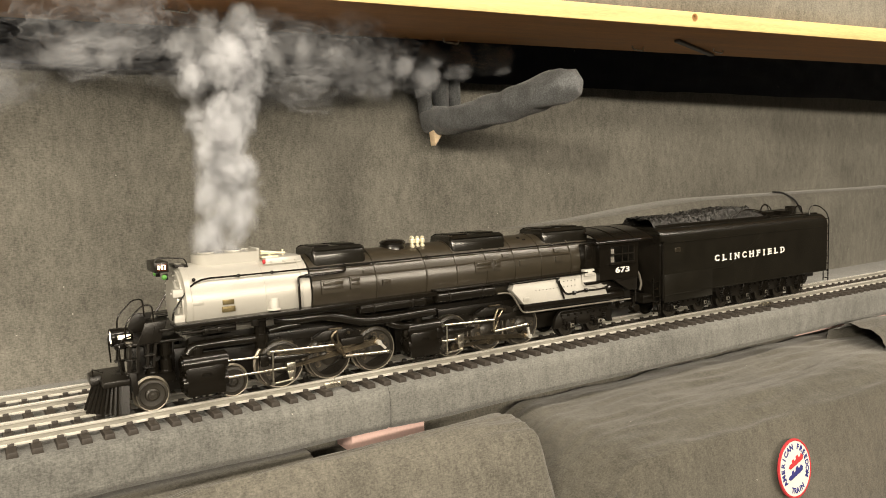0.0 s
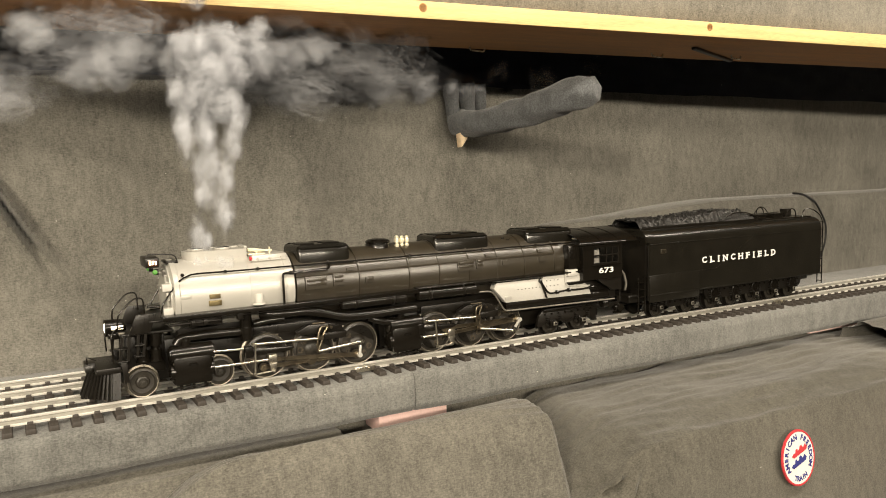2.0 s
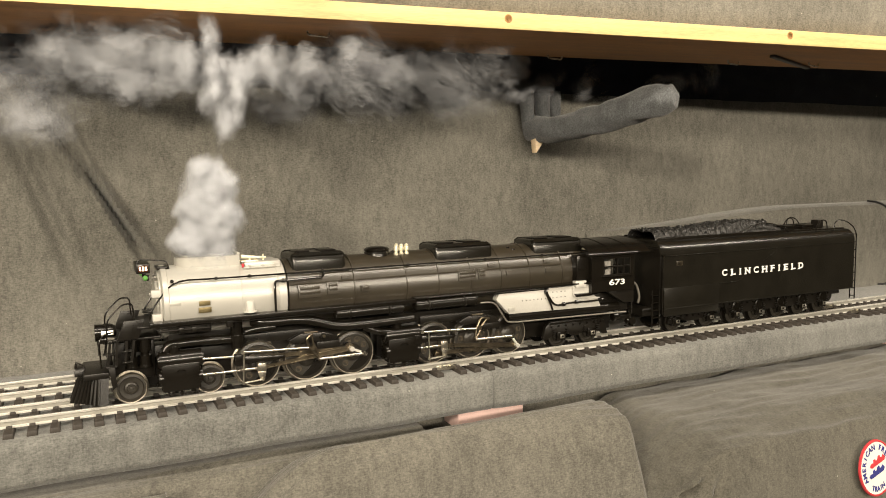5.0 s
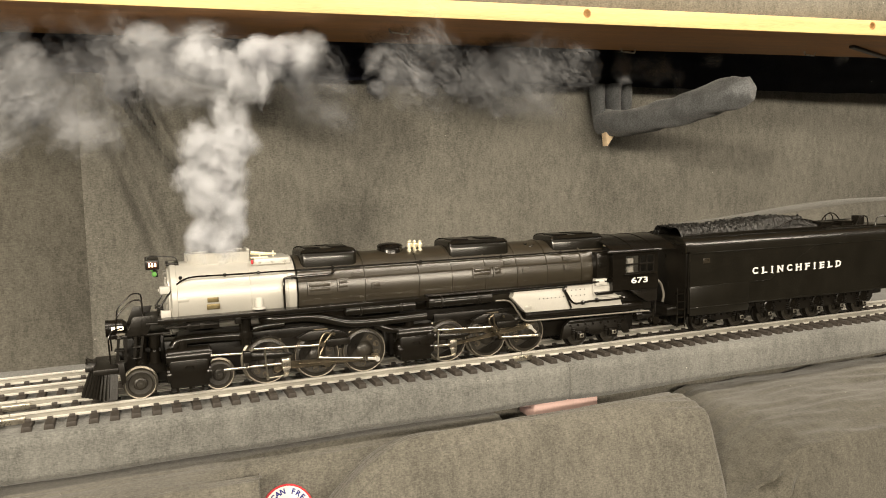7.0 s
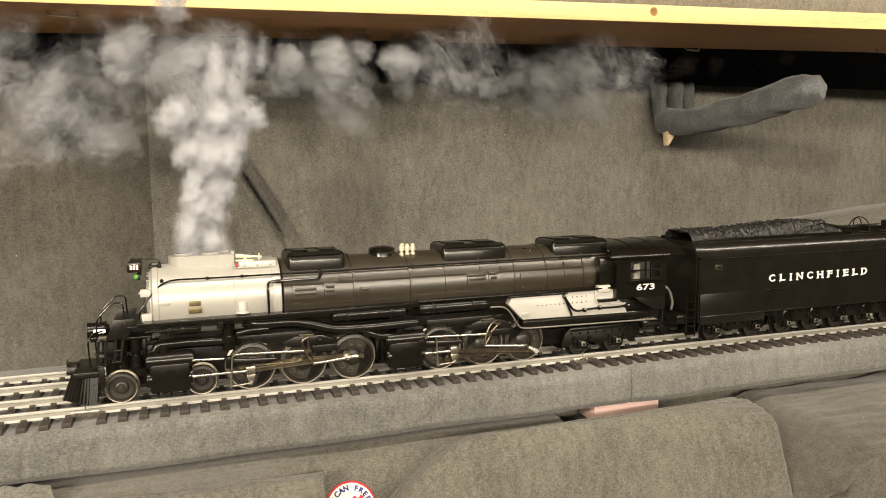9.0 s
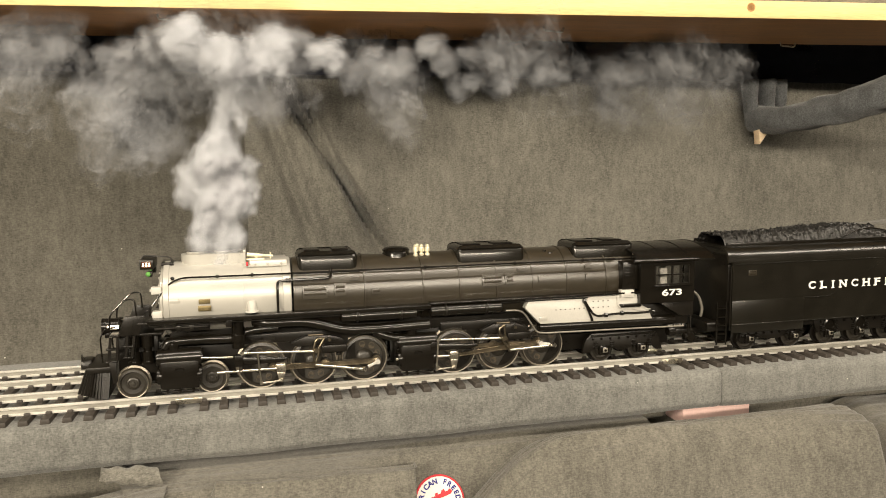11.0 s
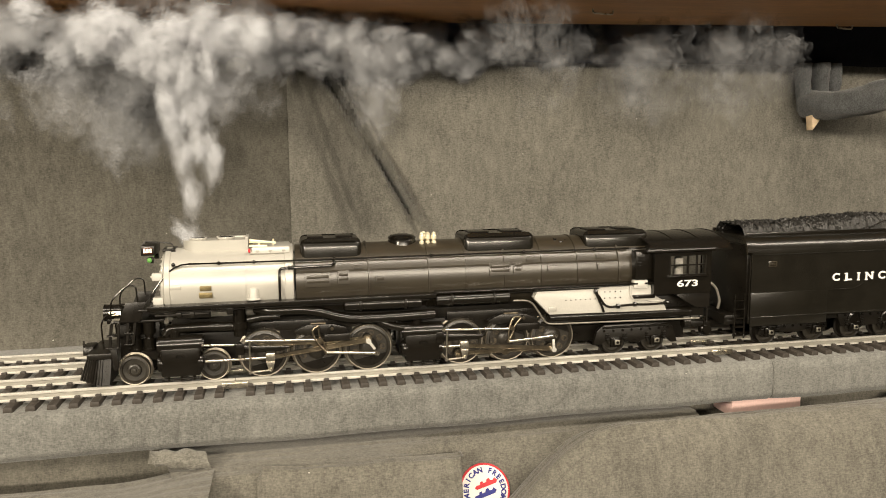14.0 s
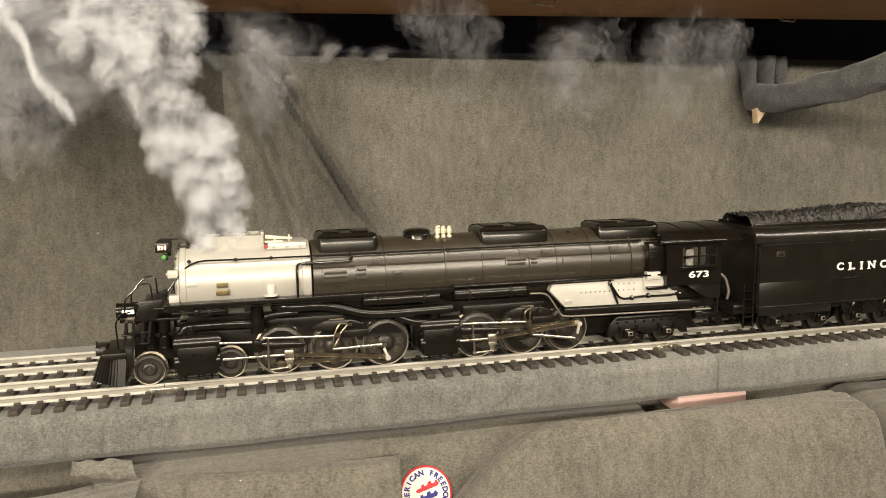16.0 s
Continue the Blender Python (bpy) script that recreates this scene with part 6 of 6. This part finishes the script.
def motions():
    """The train runs forward, stands, and backs up; everything that turns goes with it."""
    ts, ds = [t for t, _ in TRAVEL], [d for _, d in TRAVEL]

    def place(t):
        # smooth run through the known places
        k = max(0, min(len(ts) - 2, next((i for i in range(len(ts) - 1) if t <= ts[i + 1]), len(ts) - 2)))

        def slope(i):
            i = max(1, min(len(ts) - 2, i))
            return (ds[i + 1] - ds[i - 1]) / (ts[i + 1] - ts[i - 1])
        h = ts[k + 1] - ts[k]
        s = (t - ts[k]) / h
        m0, m1 = slope(k) * h, slope(k + 1) * h
        return (2 * s ** 3 - 3 * s ** 2 + 1) * ds[k] + (s ** 3 - 2 * s ** 2 + s) * m0 + (3 * s ** 2 - 2 * s ** 3) * ds[k + 1] + (s ** 3 - s ** 2) * m1
    times = [i * 0.2 for i in range(81)]
    for thing in (LOCO, TENDER):
        walk(thing, [(t, pose(place(t), 0, 0)) for t in times])
    for ob, law in MOVERS:
        walk(ob, [(t, law(place(t))) for t in times])
    smoke_motion(times, place)

# ---- smoke ----
scene.cycles.transparent_max_bounces = 64


def smoke_material(name, thick, cut, scale, shade=0.95):
    """Thin smoke that scatters light evenly whichever way its surface lies."""
    m, n, l, b = material(name)
    n.remove(b)
    out = n["Material Output"]
    tc = n.new("ShaderNodeTexCoord")
    a = n.new("ShaderNodeTexNoise")
    a.inputs["Scale"].default_value, a.inputs["Detail"].default_value, a.inputs["Roughness"].default_value = scale, 5, 0.58
    a.inputs["Distortion"].default_value = 1.1
    l.new(tc.outputs["Object"], a.inputs["Vector"])
    r = n.new("ShaderNodeMapRange")
    r.interpolation_type = "SMOOTHSTEP"
    r.inputs["From Min"].default_value, r.inputs["From Max"].default_value = cut, cut + 0.32
    r.inputs["To Min"].default_value, r.inputs["To Max"].default_value = 0.0, thick
    l.new(a.outputs["Fac"], r.inputs["Value"])
    d, t, mix, clear, fin = (n.new(x) for x in ("ShaderNodeBsdfDiffuse", "ShaderNodeBsdfTranslucent", "ShaderNodeMixShader", "ShaderNodeBsdfTransparent", "ShaderNodeMixShader"))
    even = n.new("ShaderNodeCombineXYZ")
    for i, v in enumerate((-0.15, -0.80, 0.58)):
        even.inputs[i].default_value = v
    for x in (d, t):
        x.inputs["Color"].default_value = (shade * 0.95, shade * 0.975, shade * 1.03, 1)
        l.new(even.outputs[0], x.inputs["Normal"])
    l.new(d.outputs[0], mix.inputs[1])
    l.new(t.outputs[0], mix.inputs[2])
    mix.inputs[0].default_value = 0.25
    l.new(r.outputs["Result"], fin.inputs[0])
    l.new(clear.outputs[0], fin.inputs[1])
    l.new(mix.outputs[0], fin.inputs[2])
    l.new(fin.outputs[0], out.inputs["Surface"])
    return m


SHELLS = (0.45, 0.68, 0.86, 1.0)
SMOKE = [smoke_material("smoke_" + k, a, c, sc, 0.82) for k, a, c, sc in (("core", 0.22, 0.05, 60), ("body", 0.17, 0.14, 75), ("coat", 0.12, 0.24, 90), ("veil", 0.075, 0.33, 110))]
WISP = [smoke_material("wisp_" + k, a, c, sc, 0.82) for k, a, c, sc in (("core", 0.15, 0.20, 75), ("body", 0.12, 0.28, 85), ("coat", 0.085, 0.33, 95), ("veil", 0.05, 0.37, 110))]
THREAD = [smoke_material("thread_" + k, a, c, 110, 0.90) for k, a, c in (("core", 0.26, 0.2), ("body", 0.20, 0.28), ("coat", 0.13, 0.33), ("veil", 0.07, 0.38))]
HAZE = [smoke_material("haze_" + k, a, c, sc, 0.78) for k, a, c, sc in (("core", 0.080, 0.36, 14), ("body", 0.065, 0.38, 17), ("coat", 0.05, 0.40, 20), ("veil", 0.035, 0.42, 24))]


def billow_mesh(seed, radius, lobes, mats, stretch=1.0, sub=3, spread=0.45, rough=1.0):
    """Lumpy lobes, each of four shells one inside the other."""
    rng = random.Random(seed)
    bm = bmesh.new()
    for k in range(lobes):
        c = Vector((rng.gauss(0, spread), rng.gauss(0, spread * 0.8), rng.gauss(0, spread) * stretch)) * radius if k else Vector()
        c *= min(1.0, radius * 0.55 / max(c.length, 1e-6))
        r = radius * (rng.uniform(0.36, 0.60) if k else 0.74)
        for shell, f in enumerate(SHELLS):
            res = bmesh.ops.create_icosphere(bm, subdivisions=sub, radius=r * f)
            o = Vector((seed * 3.1 + k * 1.7, shell * 0.25, seed))
            for v in res["verts"]:
                d = v.co.normalized()
                w = 1 + rough * (0.30 * noise.noise(d * 1.5 + o) + 0.20 * noise.noise(d * 3.2 + o) + 0.13 * noise.noise(d * 7 + o))
                v.co = Vector((d.x, d.y, d.z * stretch)) * r * f * w + c
            for fc in {q for v in res["verts"] for q in v.link_faces}:
                fc.material_index = shell
                fc.smooth = True
    mesh = bpy.data.meshes.new("billow")
    bm.to_mesh(mesh)
    bm.free()
    for x in mats:
        mesh.materials.append(x)
    return mesh


BIG = [billow_mesh(s, 0.0265, 4, SMOKE, sub=4, rough=1.25) for s in (1, 2, 3, 4)]
MID = [billow_mesh(s, 0.0225, 3, SMOKE, 1.2, sub=4, rough=1.25) for s in (5, 6, 7, 8)]
SOFT = [billow_mesh(s, 0.0235, 3, WISP, 1.2, sub=4, rough=1.5) for s in (15, 16, 17, 18)]
SMALL = [billow_mesh(s, 0.0165, 2, WISP, 2.0, rough=1.5) for s in (11, 12, 13, 14)]
THIN = [billow_mesh(s, 0.0070, 1, THREAD, 3.0, 3, rough=0.8) for s in (21, 22, 23)]
HAZY = [billow_mesh(s, 0.105, 4, HAZE, 0.5, sub=4, rough=1.7) for s in (31, 32, 33)]

# seconds of the puff, strength, drift to one side in metres a second
PUFFS = [(-1.75, 1.0, 0.02), (-0.95, 0.8, -0.01), (-0.45, 0.8, 0.0), (0.25, 0.8, -0.02), (0.75, 0.86, -0.03), (1.15, 0.5, 0.0), (1.95, 1.0, 0.0), (2.25, 0.6, 0.0), (3.38, 0.9, 0.01), (3.62, 0.9, 0.02),
         (4.75, 1.0, 0.0), (5.85, 1.0, 0.01), (6.65, 1.0, -0.01), (7.62, 1.0, 0.0), (8.55, 1.0, 0.0), (9.35, 1.0, 0.01), (9.95, 1.0, 0.0), (10.68, 1.0, 0.02), (11.58, 1.0, -0.01), (11.9, 0.8, 0.0), (12.35, 1.0, -0.03), (12.7, 0.9, -0.04), (13.0, 0.4, -0.05),
         (15.02, 1.0, -0.065), (15.30, 0.8, -0.04), (15.70, 1.0, -0.03)]
PIECES = []


def smoke():
    rng = random.Random(9)
    for te, power, drift in PUFFS:
        base = tagged(new("smoke_puff"), "billowing white smoke puff rising from the stack", "smoke", "puffs of smoke")
        strong = power > 0.85
        lead, column, tails = (11, 14, 12) if strong else (7, 11, 10)
        for j in range(lead + column + tails):
            kind, k = ("lead", j) if j < lead else ("column", j - lead) if j < lead + column else ("tail", j - lead - column)
            meshes, late, wide = {"lead": (BIG if strong else SOFT, 0.016 * k, 0.021), "column": (MID if strong else SOFT, 0.09 + 0.022 * k, 0.013), "tail": (SMALL, 0.38 + 0.05 * k, 0.008)}[kind]
            ob = tagged(new("billow", meshes[rng.randrange(4)]), kind="stuff")
            ob.parent = base
            PIECES.append(dict(ob=ob, te=te + late + rng.uniform(0, 0.03), hole=-0.573 if j % 2 else -0.546, drift=drift, fast=rng.uniform(0.96, 1.06) * (1.0 if kind == "lead" else 0.93),
                               side=rng.gauss(0, wide), deep=rng.gauss(0, 0.012), front=rng.random() < 0.07, turn=rng.uniform(-45, 45), start=rng.uniform(0, 360), lift=rng.uniform(-0.02, 0.02)))
    # one thin curling thread while the engine stands
    base = tagged(new("smoke_thread"), "thin curling thread of white smoke from the stack", "smoke")
    for j in range(26):
        ob = tagged(new("billow", (SMALL if j == 0 else THIN)[j % 3]), kind="stuff")
        ob.parent = base
        PIECES.append(dict(ob=ob, te=13.90 + 0.046 * j, hole=-0.567, thread=True, side=0.0035 * math.sin(j * 0.55), start=37 * j))


def path_of(q, t, place):
    age = t - q["te"]
    x0 = place(max(0.0, q["te"])) + q["hole"] + (0.04 * min(0.0, q["te"]) * -1)
    if age <= 0:
        return pose(place(t) + q["hole"] + 0.01, 0, 0.0945) @ pose(0, 0, 0, 0, 0, q["start"])
    if "thread" in q:
        # leans as it leaves the stack and stands up as it slows
        slow = math.exp(-age / 0.8)
        return pose(x0 - 0.105 * (1 - slow) + q["side"] * min(1.0, age * 2), 0.004, 0.120 + 0.165 * age * (1 - 0.10 * min(age, 2.0)), 0, -40 * slow, 0) @ pose(0, 0, 0, 0, 0, q["start"])
    out = 1 - math.exp(-age / 0.45)
    z = 0.0945 + q["fast"] * (0.27 * (1 - math.exp(-age / 0.42)) + 0.03 * age)
    x = x0 - 0.55 * (q["hole"] + 0.5595) * out + q["drift"] * age + q["side"] * out * (1 + 0.5 * min(age, 2.0))
    y = q["deep"] * out * (1 + 0.4 * age)
    over = max(0.0, age - 0.85) * 0.22
    if over > 0 and q["front"]:
        y -= 0.085 * (1 - math.exp(-over / 0.05))
        x += (0.10 if q["side"] > 0 else -0.10) * (1 - math.exp(-over / 0.2))
        z = min(z + over * 1.1, 1.55)
    elif over > 0:
        # spreads below the board, then goes up behind it
        x += over * (1.3 if q["side"] > -0.008 else -1.0) * (1 + 28 * q["lift"])
        y += 0.26 * (1 - math.exp(-over / 0.20))
        z = min(z, 0.350 + q["lift"]) + max(0.0, over - 0.40) * 0.5
    a = min(age, 4.0)
    return pose(x, y, min(z, 1.5), q["turn"] * 0.5 * a, q["turn"] * a * 0.7, q["start"])


def smoke_motion(times, place):
    for q in PIECES:
        te = q["te"]
        ts = {0.0, 16.0}
        ts |= {round(k * 0.5, 2) for k in range(33) if k * 0.5 < te - 0.1}
        ts |= {round(te - 0.034 + k * 0.1, 3) for k in range(0, 18)} | {round(te + 1.7 + k * 0.3, 3) for k in range(1, 9)} | {round(te + 4.5 + k, 3) for k in range(14)}
        walk(q["ob"], [(t, path_of(q, t, place)) for t in sorted(x for x in ts if 0 <= x <= 16.0)])
    for ob, x0, x1, y, z in HAZES:
        walk(ob, [(t, pose(x0 + (x1 - x0) * t / 16, y + 0.01 * math.sin(t * 0.5 + x0 * 9), z, 4 * t, 6 * t, x0 * 300 + 3 * t)) for t in (0.0, 4.0, 8.0, 12.0, 16.0)])


smoke()
HAZES = []
for hx0, hx1, hy, hz, hk in ((-0.22, -0.62, 0.02, 0.352, 0), (-0.10, -0.42, 0.10, 0.345, 1), (0.02, -0.22, 0.05, 0.350, 2), (0.12, -0.05, 0.10, 0.352, 0), (0.04, 0.06, 0.06, 0.360, 1), (-0.02, 0.14, 0.12, 0.356, 2), (-0.30, -0.72, 0.10, 0.320, 1), (-0.40, -0.85, 0.06, 0.335, 2), (-0.45, -0.68, 0.12, 0.30, 0)):
    hz_ob = tagged(new("smoke_haze", HAZY[hk]), "thin grey smoke haze drifting below the shelf", "smoke", "drifting haze")
    HAZES.append((hz_ob, hx0, hx1, hy, hz))


motions()
